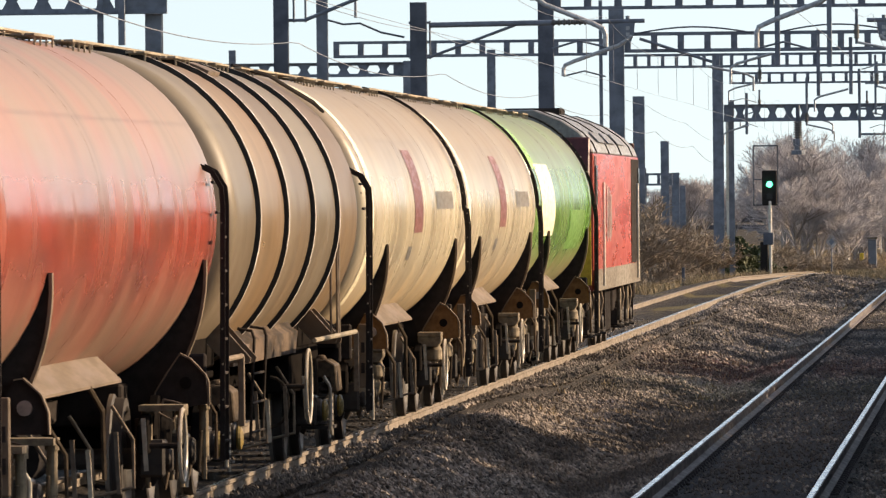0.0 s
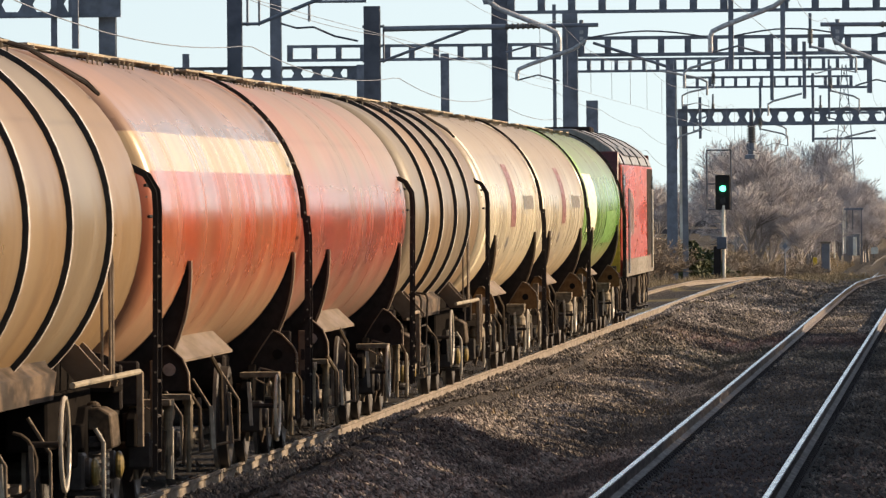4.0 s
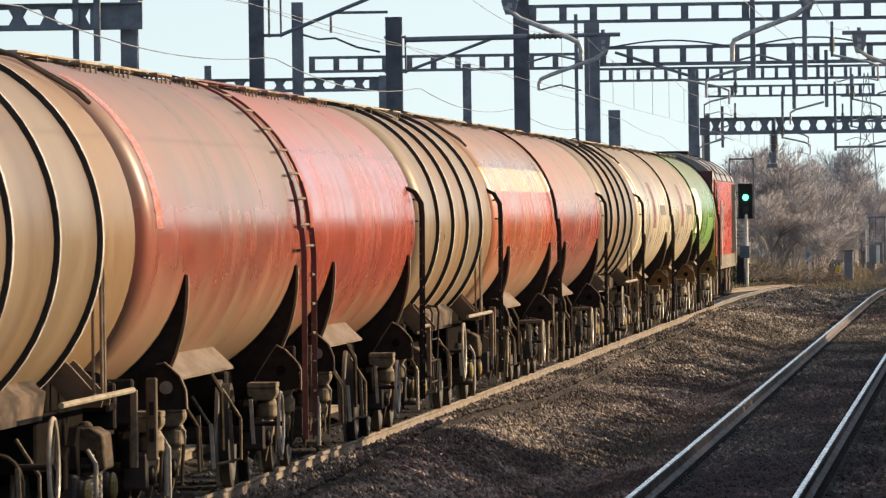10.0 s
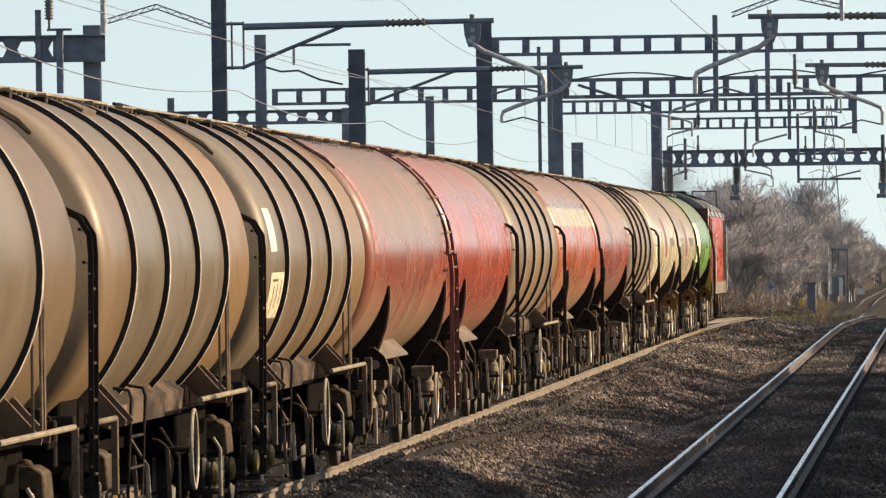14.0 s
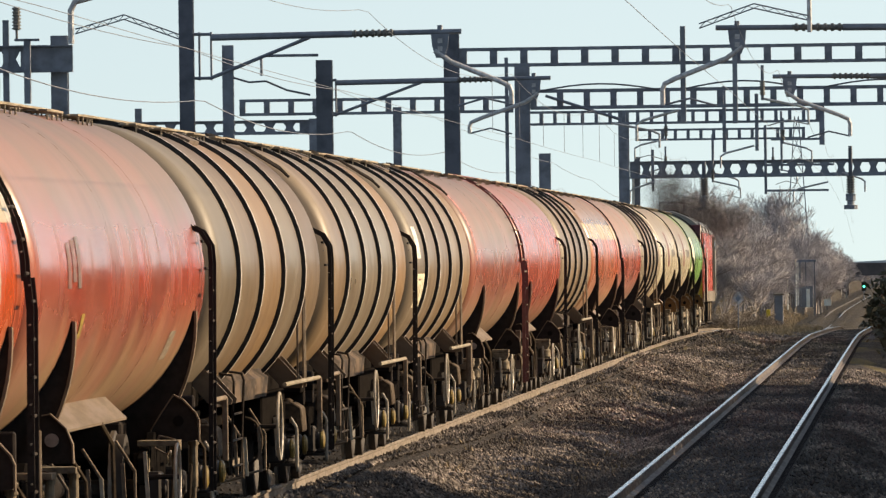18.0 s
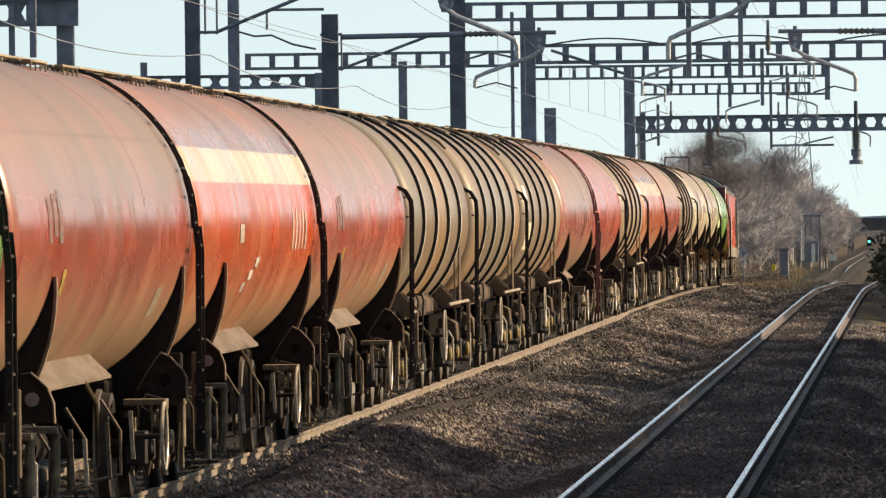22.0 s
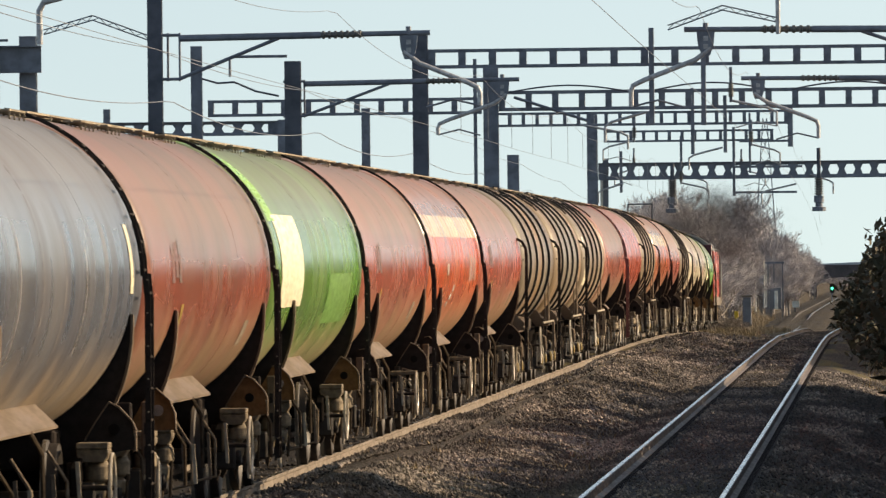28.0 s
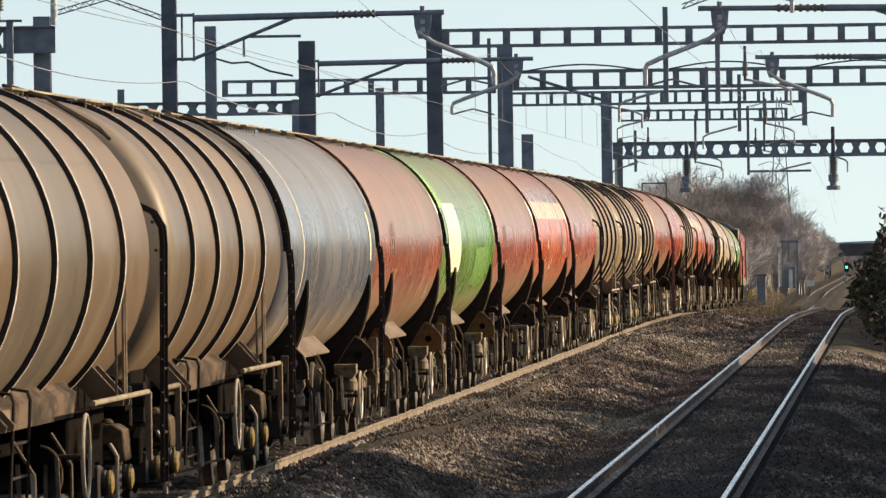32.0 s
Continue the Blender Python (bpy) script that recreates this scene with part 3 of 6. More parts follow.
def stone_material():
    mat, nt, b = nodes_of("loose ballast stones")
    geo = nt.nodes.new("ShaderNodeNewGeometry")
    c = mixed(nt, geo.outputs["Random Per Island"], (0.074, 0.061, 0.053), (0.56, 0.465, 0.385))
    c = mixed(nt, ramp(nt, noise_tex(nt, (1, 1, 1), 30, 3), 0.35, 0.7, 0, 0.5), c, (0.06, 0.045, 0.035))
    # the same painted patches of sun and shade as on the bed below
    c = mixed(nt, ramp(nt, noise_tex(nt, (1, 0.13, 1), 0.9, 5), 0.40, 0.56, 0.0, 0.80), c, (0.045, 0.038, 0.034))
    nt.links.new(c, b.inputs["Base Color"])
    b.inputs["Roughness"].default_value = 0.95
    return mat


mat_stone = stone_material()
lay_sleepers()
scatter("ballast_stones", [(-6.55, -3.35, 78, 150, 52000, 0.012, 0.036), (-6.45, -3.35, 150, 220, 26000, 0.016, 0.044), (-6.45, -3.45, 220, 340, 15000, 0.02, 0.055), (-1.5, 0.6, 78, 220, 16000, 0.012, 0.036), (-3.05, -1.80, 88, 200, 7000, 0.010, 0.026), (-3.05, -1.80, 200, 430, 7000, 0.014, 0.035), (-8.1, -6.75, 84, 200, 1500, 0.012, 0.03)],
        "loose brown ballast stones between and beside the tracks", mat_stone, 3)

# ---- wagons ----
LENGTH, TANK_R, TANK_Z = 16.85, 1.36, 2.40
LADDER_Y = 7.3
SMOOTH_SHIFT = 0.9


def barrel_profile(half, r, dish, knuckle=0.16):
    """Half-section of a tank: shallow dished end, tight knuckle, and plates that are not quite flat."""
    pts = [(-half - dish, 0.02)]
    for f in (0.25, 0.5, 0.7, 0.85, 0.94):
        pts.append((-half - dish + (dish - knuckle) * f ** 2, f * (r - knuckle) / 0.94))
    for k in range(1, 7):
        a = math.pi / 2 * k / 6
        pts.append((-half - knuckle + knuckle * (1 - math.cos(a)), r - knuckle + knuckle * math.sin(a)))
    n = int(2 * half / 0.3)
    for k in range(1, n):
        y = -half + 2 * half * k / n
        ease = min(1.0, (half - abs(y)) / 0.5)
        pts.append((y, r + ease * (0.0032 * noise.noise((y * 0.9, r, 1.3)) + 0.0016 * noise.noise((y * 2.2, 4.0, half)))))
    return pts + [(-y, rr) for y, rr in pts[11::-1]]


def crescent(a0, a1, inner, thick, power):
    out = []
    for k in range(15):
        f = k / 14
        a = radians(a0 + (a1 - a0) * f)
        out.append((inner + thick * f ** power, a))
    return out


def saddle_parts(wagon, y):
    """Black crescent plate under each side of the barrel with a pale edge flange, and the forked foot below it."""
    for s in (-1, 1):
        outer = crescent(-13, -78, TANK_R + 0.02, 0.50, 1.05)
        pts = [(s * r * math.cos(a), TANK_Z + r * math.sin(a)) for r, a in outer]
        pts += [(s * (TANK_R - 0.03) * math.cos(a), TANK_Z + (TANK_R - 0.03) * math.sin(a)) for _, a in outer[::-1]]
        bm = B()
        prism(bm, pts, 1, y - 0.02, y + 0.02)
        plate = part("saddle", bm, mat_black, wagon)
        bm = B()
        ribbon(bm, [(s * r * math.cos(a), TANK_Z + r * math.sin(a)) for r, a in outer[:8]], 0.022, y - 0.05, y + 0.05)
        part("flange", bm, mat_belly, plate)
        if y < 0:
            continue
        # foot: a plate that spreads from the crescent's tip to the bogie, edged with a bent flat bar
        bm = B()
        prism(bm, [(s * 1.15, 1.36), (s * 1.22, 1.36), (s * 1.35, 1.22), (s * 1.37, 1.00), (s * 0.93, 0.93), (s * 0.98, 1.10)], 1, y - 0.19, y - 0.16)
        foot = part("saddle_foot", bm, mat_black, wagon)
        # a solid black disc stands in for the dark lightening hole
        bm = B()
        rod(bm, (s * 1.20, y - 0.21, 1.16), (s * 1.20, y - 0.185, 1.16), 0.045, 14)
        part("lightening_hole", bm, mat_pitch, foot)
        bm = B()
        ribbon(bm, [(s * 1.16, 1.38), (s * 1.05, 1.22), (s * 0.97, 1.09), (s * 0.93, 0.93)], 0.011, y - 0.21, y - 0.13)
        part("foot_edge", bm, mat_belly, foot)
        bm = B()
        ribbon(bm, [(s * 1.16, 1.38), (s * 1.24, 1.34), (s * 1.35, 1.22), (s * 1.375, 1.16), (s * 1.375, 0.98)], 0.013, y - 0.21, y - 0.13)
        part("foot_edge", bm, mat_tan, foot)


def lathe_z(bm, profile, cx, cy, seg=14):
    """A body of revolution round an upright line: profile of (z, radius)."""
    rings = [[bm.verts.new((cx + r * math.cos(2 * math.pi * j / seg), cy + r * math.sin(2 * math.pi * j / seg), z)) for j in range(seg)] for z, r in profile]
    for a, b in zip(rings, rings[1:]):
        for j in range(seg):
            bm.faces.new((a[j], a[(j + 1) % seg], b[(j + 1) % seg], b[j]))
    bm.faces.new(rings[0][::-1])
    bm.faces.new(rings[-1])


def coil_profile(z0, turns, pitch, r_in, r_out):
    out = [(z0, r_in)]
    for k in range(turns):
        z = z0 + pitch * k
        out += [(z + pitch * 0.15, r_in), (z + pitch * 0.30, r_out), (z + pitch * 0.70, r_out), (z + pitch * 0.85, r_in)]
    return out


def bogie_meshes():
    """Meshes that all bogies share."""
    m = {}
    bm = B()
    box(bm, 0, 0, 0.62, 1.8, 0.5, 0.26)
    box(bm, 0, 0, 0.80, 0.7, 0.5, 0.14)
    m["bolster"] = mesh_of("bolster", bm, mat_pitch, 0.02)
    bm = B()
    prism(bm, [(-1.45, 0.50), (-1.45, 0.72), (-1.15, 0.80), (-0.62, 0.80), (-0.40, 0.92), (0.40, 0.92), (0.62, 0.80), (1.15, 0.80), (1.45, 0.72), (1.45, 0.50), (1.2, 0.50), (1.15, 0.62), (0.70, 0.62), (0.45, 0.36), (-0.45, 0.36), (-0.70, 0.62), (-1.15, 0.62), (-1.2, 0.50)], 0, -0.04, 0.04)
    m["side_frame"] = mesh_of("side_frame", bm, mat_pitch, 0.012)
    # cast axlebox saddle with its two stacked spring cups and the guide that hangs below
    bm = B()
    box(bm, 0.0, 0, 0.895, 0.26, 0.34, 0.05)
    prism(bm, [(-0.13, 0.87), (-0.13, 0.82), (-0.09, 0.76), (0.09, 0.76), (0.13, 0.82), (0.13, 0.87)], 1, -0.15, 0.15)
    lathe_z(bm, [(0.60, 0.085), (0.62, 0.105), (0.73, 0.105), (0.745, 0.085), (0.77, 0.085)], 0.03, 0)
    lathe_z(bm, [(0.40, 0.05), (0.47, 0.10), (0.56, 0.112), (0.575, 0.085), (0.61, 0.085)], 0.0, 0)
    m["spring_pot"] = mesh_of("spring_pot", bm, mat_pot, 0.008)
    bm = B()
    prism(bm, [(-0.02, 0.44), (0.035, 0.44), (0.040, 0.34), (0.015, 0.22), (-0.015, 0.30)], 1, -0.05, 0.05)
    rod(bm, (0.10, -0.06, 0.30), (0.12, -0.06, 0.62), 0.016, 6)
    m["axle_guide"] = mesh_of("axle_guide", bm, mat_axle, 0.006)
    # pair of upright dampers under a cap beam
    bm = B()
    box(bm, 0.0, 0, 0.84, 0.34, 0.40, 0.045)
    for dx, dy in ((-0.11, -0.1), (0.13, 0.1)):
        rod(bm, (dx, dy, 0.42), (dx, dy, 0.80), 0.036, 12)
        rod(bm, (dx, dy, 0.78), (dx, dy, 0.84), 0.048, 12)
        rod(bm, (dx, dy, 0.24), (dx, dy, 0.42), 0.020, 8)
    m["damper_unit"] = mesh_of("damper_unit", bm, mat_pot)
    bm = B()
    box(bm, 0, 0, 0.46, 0.20, 0.30, 0.28)
    rod(bm, (0.08, 0, 0.46), (0.15, 0, 0.46), 0.11, 14)
    m["axle_box"] = mesh_of("axle_box", bm, mat_oil_steel, 0.02)
    bm = B()
    lathe_x(bm, [(0.10, 0.085), (0.125, 0.105), (0.145, 0.095), (0.16, 0.05)], 0, 0.46, 16)
    m["axle_cover"] = mesh_of("axle_cover", bm, mat_cover)
    bm = B()
    lathe_z(bm, coil_profile(0.30, 6, 0.062, 0.085, 0.125) + [(0.70, 0.085)], 0, 0, 16)
    box(bm, 0, 0, 0.285, 0.28, 0.30, 0.03)
    m["spring"] = mesh_of("spring", bm, mat_oil_steel)
    # cast top of the older bogie: an arch with a flat lid and a rounded lug
    bm = B()
    prism(bm, [(-0.30, 0.70), (-0.30, 0.80), (-0.16, 0.84), (-0.06, 0.90), (0.10, 0.91), (0.18, 0.86), (0.20, 0.62), (0.14, 0.60), (0.12, 0.74), (-0.10, 0.76)], 1, -0.32, 0.32)
    lathe_z(bm, [(0.90, 0.06), (0.93, 0.055), (0.95, 0.03)], 0.02, 0.1, 10)
    m["frame_casting"] = mesh_of("frame_casting", bm, mat_axle, 0.012)
    bm = B()
    for s in (-1, 1):
        lathe_x(bm, [(s * 0.69, 0.14), (s * 0.70, 0.42), (s * 0.700, 0.490), (s * 0.732, 0.490), (s * 0.745, 0.462), (s * 0.82, 0.458), (s * 0.828, 0.40), (s * 0.79, 0.34), (s * 0.79, 0.14)], 0, 0, 36)
    rod(bm, (-1.0, 0, 0), (1.0, 0, 0), 0.08, 12)
    wheel = mesh_of("wheelset", bm, mat_oil_steel)
    wheel.materials.append(mat_rim_edge)
    # light on the polished rim edges is put into a brighter material
    for p in wheel.polygons:
        far_out = min(math.hypot(wheel.vertices[i].co.y, wheel.vertices[i].co.z) for i in p.vertices)
        p.material_index = 1 if far_out > 0.485 else 0
    m["wheelset"] = wheel
    bm = B()
    box(bm, 0, 0, 0.50, 0.045, 0.06, 0.50)
    prism(bm, [(-0.05, 0.40), (0.05, 0.40), (0.07, 0.28), (0.03, 0.20), (-0.05, 0.26)], 1, -0.05, 0.05)
    m["brake_hanger"] = mesh_of("brake_hanger", bm, mat_dust, 0.006)
    bm = B()
    rod(bm, (0, 0, 0.26), (0, 0, 0.66), 0.017, 8)
    rod(bm, (0, 0, 0.66), (-0.06, 0, 0.76), 0.016, 8)
    m["brake_rod"] = mesh_of("brake_rod", bm, mat_shiny_rod)
    return m


BOGIE = bogie_meshes()

def bogie(wagon, y, base=1.0, older=False):
    """Two-axle bogie: the newer kind with cast spring pots, the older with coil springs and yellow axle covers."""
    bo = piece("bogie", BOGIE["bolster"], wagon, pose(0, y, 0))
    for s in (-1, 1):
        side = 0 if s > 0 else 180
        piece("side_frame", BOGIE["side_frame"], bo, pose(s * (1.04 if older else 0.98), 0, 0, 0, 0, side))
        if older:
            piece("frame_casting", BOGIE["frame_casting"], bo, pose(s * 1.06, 0, 0, 0, 0, side))
        for e in (-1, 1):
            piece("axle_box", BOGIE["axle_box"], bo, pose(s * 1.02, e * base, 0, 0, 0, side))
            piece("brake_hanger", BOGIE["brake_hanger"], bo, pose(s * 0.86, e * (base - 0.52), 0, 0, 0, side))
            if older:
                piece("spring", BOGIE["spring"], bo, pose(s * 1.06, e * 0.2, 0, 0, 0, side))
                piece("axle_cover", BOGIE["axle_cover"], bo, pose(s * 1.06, e * base, 0, 0, 0, side))
            else:
                piece("spring_pot", BOGIE["spring_pot"], bo, pose(s * 1.10, e * base, 0, 0, 0, side))
                piece("axle_guide", BOGIE["axle_guide"], bo, pose(s * 1.10, e * base, 0, 0, 0, side))
        piece("brake_rod", BOGIE["brake_rod"], bo, pose(s * 1.20, -0.45, 0, 0, 0, side))
        piece("brake_rod", BOGIE["brake_rod"], bo, pose(s * 1.15, 0.4, -0.06, 0, 0, side))
    for e in (-1, 1):
        piece("wheelset", BOGIE["wheelset"], bo, pose(0, e * base, 0.458))
    return bo


def buffers(wagon, half):
    for e in (-1, 1):
        for s in (-1, 1):
            bm = B()
            rod(bm, (s * 0.87, e * (half - 0.62), 1.05), (s * 0.87, e * (half - 0.16), 1.05), 0.11, 14)
            rod(bm, (s * 0.87, e * (half - 0.2), 1.05), (s * 0.87, e * (half - 0.05), 1.05), 0.07, 12)
            rod(bm, (s * 0.87, e * (half - 0.05), 1.05), (s * 0.87, e * (half - 0.012), 1.05), 0.22, 20)
            part("buffer", bm, mat_black, wagon)
        bm = B()
        box(bm, 0, e * (half - 0.75), 1.02, 2.3, 0.12, 0.34)
        part("headstock", bm, mat_black, wagon, bevel=0.015)
        bm = B()
        rod(bm, (0, e * (half - 0.7), 0.98), (0, e * (half - 0.08), 0.94), 0.05, 8)
        box(bm, 0, e * (half - 0.12), 0.92, 0.1, 0.2, 0.24)
        part("coupling", bm, mat_black, wagon, bevel=0.01)


def end_ladder(wagon, material, crown_w=0.024):
    """Ladder at the leading end: two deep stiles from the foot step up and over the barrel, with rungs."""
    R = TANK_R + 0.05
    path = [(R * math.cos(radians(a)), TANK_Z + R * math.sin(radians(a))) for a in range(0, 82, 6)]
    for y in (LADDER_Y - 0.16, LADDER_Y + 0.16):
        bm = B()
        ribbon(bm, path, crown_w, y - 0.012, y + 0.012)
        ribbon(bm, [(1.44, 0.55), (1.45, 2.2), (1.43, 2.42)], 0.050, y - 0.012, y + 0.012)
        ribbon(bm, path[:4], max(crown_w, 0.036), y - 0.013, y + 0.013)
        part("ladder_stile", bm, material, wagon)
    for k in range(15):
        if k < 7:
            x, z = 1.45, 0.7 + 0.26 * k
        else:
            a = radians(2 + (k - 7) * 9.5)
            x, z = R * math.cos(a), TANK_Z + R * math.sin(a)
        piece("rung", RUNG, wagon, pose(x, LADDER_Y, z))
    for k in range(11):
        if k < 7:
            x, z = 1.45, 0.75 + 0.27 * k
        else:
            a = radians(8 + (k - 7) * 13)
            x, z = R * math.cos(a), TANK_Z + R * math.sin(a)
        piece("bolt", BOLT, wagon, pose(x, LADDER_Y - 0.21, z))


def walkway(wagon, material):
    """Slatted walkway along the crown: one long gangway and lower step boards beside it, each on thin bent legs."""
    bm = B()
    for k in range(3):
        box(bm, -0.22 + 0.15 * k, 0, 3.812, 0.11, 13.4, 0.018)
    deck = part("walkway", bm, material, wagon)
    for k in range(8):
        piece("leg", WALK_LEG, deck, pose(-0.06, -6.4 + 1.83 * k, 0))
    for c in (-4.6, -1.7, 2.4, 5.3):
        bm = B()
        for dx in (0.0, 0.09):
            box(bm, 0.36 + dx, c, 3.748, 0.07, 1.5, 0.016)
        board = part("step_board", bm, material, wagon)
        for k in range(4):
            piece("leg", STEP_LEG, board, pose(0.405, c - 0.66 + 0.44 * k, 0))
    bm = B()
    lathe_z(bm, [(3.68, 0.27), (3.80, 0.27), (3.805, 0.30), (3.83, 0.30), (3.85, 0.22)], -0.25, -0.1, 18)
    part("manhole_lid", bm, mat_black, wagon)



bm = B()
rod(bm, (0, -0.19, 0), (0, 0.19, 0), 0.013, 6)
RUNG = mesh_of("rung", bm, mat_dust)
bm = B()
prism(bm, [(-0.22, 3.72), (-0.205, 3.72), (-0.205, 3.790), (0.205, 3.790), (0.205, 3.70), (0.22, 3.70), (0.22, 3.803), (-0.22, 3.803)], 1, -0.012, 0.012)
WALK_LEG = mesh_of("leg", bm, mat_plank)
bm = B()
prism(bm, [(-0.06, 3.68), (-0.045, 3.68), (-0.045, 3.729), (0.065, 3.729), (0.065, 3.64), (0.08, 3.64), (0.08, 3.740), (-0.06, 3.740)], 1, -0.010, 0.010)
STEP_LEG = mesh_of("leg", bm, mat_plank)
bm = B()
rod(bm, (0, -0.01, 0), (0, 0.012, 0), 0.008, 6)
BOLT = mesh_of("bolt", bm, mat_bolt)


def handwheel(wagon, y, material, z=0.72, r=0.25):
    bm = B()
    hoop(bm, 1.30, y, z, r, 0.016)
    wheel = part("handbrake_wheel", bm, material, wagon, "pale painted handbrake wheel")
    bm = B()
    for k in range(2):
        a = math.pi * (0.25 + k / 2)
        rod(bm, (1.285, y - (r - 0.01) * math.cos(a), z - (r - 0.01) * math.sin(a)), (1.285, y + (r - 0.01) * math.cos(a), z + (r - 0.01) * math.sin(a)), 0.008, 6)
    rod(bm, (1.05, y, z), (1.31, y, z), 0.022, 8)
    part("spokes", bm, mat_dust, wheel)


def underframe(wagon, half):
    bm = B()
    box(bm, 0, 0, 1.02, 0.55, 2 * half - 1.4, 0.30)
    part("centre_sill", bm, mat_black, wagon, bevel=0.02)
    for y in (-1.6, 1.2):
        for x, r in ((-0.45, 0.19), (0.42, 0.17)):
            bm = B()
            rod(bm, (x, y - 0.5, 0.72), (x, y + 0.5, 0.72), r, 16)
            part("air_reservoir", bm, mat_black, wagon, smooth=True)
    for y in (-3.4, -0.3, 2.9):
        bm = B()
        tube(bm, [(0.9, y, 1.05), (1.05, y + 0.06, 0.80), (1.05, y + 0.1, 0.45), (0.75, y + 0.15, 0.38)], 0.014)
        part("pipe", bm, mat_tan, wagon)
    # lever guides: thin worn bars that hang beside the sill
    for k, (y, x, z0, z1) in enumerate(((-2.6, 1.16, 0.52, 0.94), (-2.1, 1.22, 0.50, 0.86), (0.4, 1.18, 0.48, 0.92), (1.9, 1.24, 0.60, 0.98))):
        bm = B()
        bar(bm, (x, y, z0), (x - 0.02, y, z1), 0.030, 0.03)
        part("lever", bm, mat_shiny_rod if k % 2 else mat_tan, wagon)


def smooth_wagon(paint, name="tank_wagon"):
    """Frameless bogie tank wagon: plain barrel on two crescent saddles."""
    wagon = new(name)
    half = LENGTH / 2
    bm = B()
    lathe_y(bm, [(y - 1.08, r) for y, r in barrel_profile(7.93, TANK_R, 0.32)], 0, TANK_Z, 64)
    part("barrel", bm, paint, wagon, smooth=True)
    for y in (-5.95, 5.95):
        saddle_parts(wagon, y)
        # bearing box over the bogie, and a gusset with a jacking boss
        bm = B()
        box(bm, 0, y, 1.0, 1.5, 1.3, 0.32)
        part("body_bolster", bm, mat_black, wagon, bevel=0.02)
        for s in (-1, 1):
            bm = B()
            tube(bm, [(s * 1.22, y + 0.9, 1.10), (s * 1.33, y + 1.0, 0.90), (s * 1.33, y + 1.05, 0.55)], 0.015, 6)
            part("stay", bm, mat_axle, wagon)
            bm = B()
            tube(bm, [(s * 1.06, y - 0.5, 1.04), (s * 1.02, y - 0.5, 0.94), (s * 1.13, y - 0.5, 0.88), (s * 1.19, y - 0.5, 1.01), (s * 1.06, y - 0.5, 1.04)], 0.011, 6)
            part("lifting_eye", bm, mat_tan, wagon)
            if y > 0:
                continue
            bm = B()
            prism(bm, [(s * 0.92, 1.06), (s * 0.98, 1.18), (s * 1.11, 1.40), (s * 1.17, 1.41), (s * 1.28, 1.31), (s * 1.32, 1.20), (s * 1.33, 1.06)], 1, y - 0.12, y - 0.06)
            gusset = part("gusset", bm, mat_black, wagon)
            bm = B()
            rod(bm, (s * 1.18, y - 0.16, 1.23), (s * 1.18, y - 0.11, 1.23), 0.050, 16)
            part("jacking_boss", bm, mat_side_plate, gusset)
            bm = B()
            ribbon(bm, [(s * 1.11, 1.41), (s * 1.17, 1.42), (s * 1.285, 1.315), (s * 1.33, 1.20), (s * 1.335, 1.06)], 0.011, y - 0.15, y - 0.05)
            part("gusset_edge", bm, mat_tan, gusset)
        if y < 0:
            for s in (-1, 1):
                # sloping side plate along the belly
                bm = B()
                rows = []
                for f in (0.0, 0.34, 0.67, 1.0):
                    x0, z0 = 0.94 + 0.03 * f, 1.47 - 0.03 * f
                    rows.append([bm.verts.new((s * x, -5.5 + 6.6 * f, z)) for x, z in ((x0, z0), (1.14, 1.275), (1.14, 1.255), (x0 - 0.02, z0 - 0.02))])
                for r0, r1 in zip(rows, rows[1:]):
                    for k in range(4):
                        bm.faces.new((r0[k], r0[(k + 1) % 4], r1[(k + 1) % 4], r1[k]))
                bm.faces.new(rows[0])
                bm.faces.new(rows[-1][::-1])
                bmesh.ops.recalc_face_normals(bm, faces=bm.faces[:])
                belly = part("side_plate", bm, mat_belly, wagon, "tan dirt-caked side plate")
                bm = B()
                tube(bm, [(s * 1.13, -1.2, 1.26), (s * 1.20, -1.0, 1.10), (s * 1.20, -0.9, 0.62)], 0.020, 6)
                part("plate_stay", bm, mat_axle, belly)
    for y in (-2.5, 2.0):
        bm = B()
        ribbon(bm, [((TANK_R + 0.001) * math.cos(radians(a)), TANK_Z + (TANK_R + 0.001) * math.sin(radians(a))) for a in range(-265, 86, 6)], 0.0015, y - 0.05, y + 0.05)
        part("weld_seam", bm, mat_dust, wagon)
    underframe(wagon, half)
    buffers(wagon, half)
    for y in (-5.95, 5.95):
        bogie(wagon, y)
    end_ladder(wagon, mat_black)
    walkway(wagon, mat_plank)
    handwheel(wagon, 4.3, mat_shiny_rod, 0.72, 0.27)
    bm = B()
    box(bm, 1.19, -7.5, 1.02, 0.085, 0.06, 0.62)
    post_ob = part("step_post", bm, mat_belly, wagon, bevel=0.01)
    # solid black bars stand in for the dark slots
    for z in (0.90, 1.10):
        bm = B()
        box(bm, 1.19, -7.535, z, 0.035, 0.01, 0.10)
        part("slot", bm, mat_black, post_ob)
    # the body sits forward of the ladder bay
    for child in wagon.children:
        if not child.name.startswith(("ladder_stile", "rung", "bolt", "buffer", "headstock", "coupling", "centre_sill")):
            child.location.y += SMOOTH_SHIFT
    return wagon


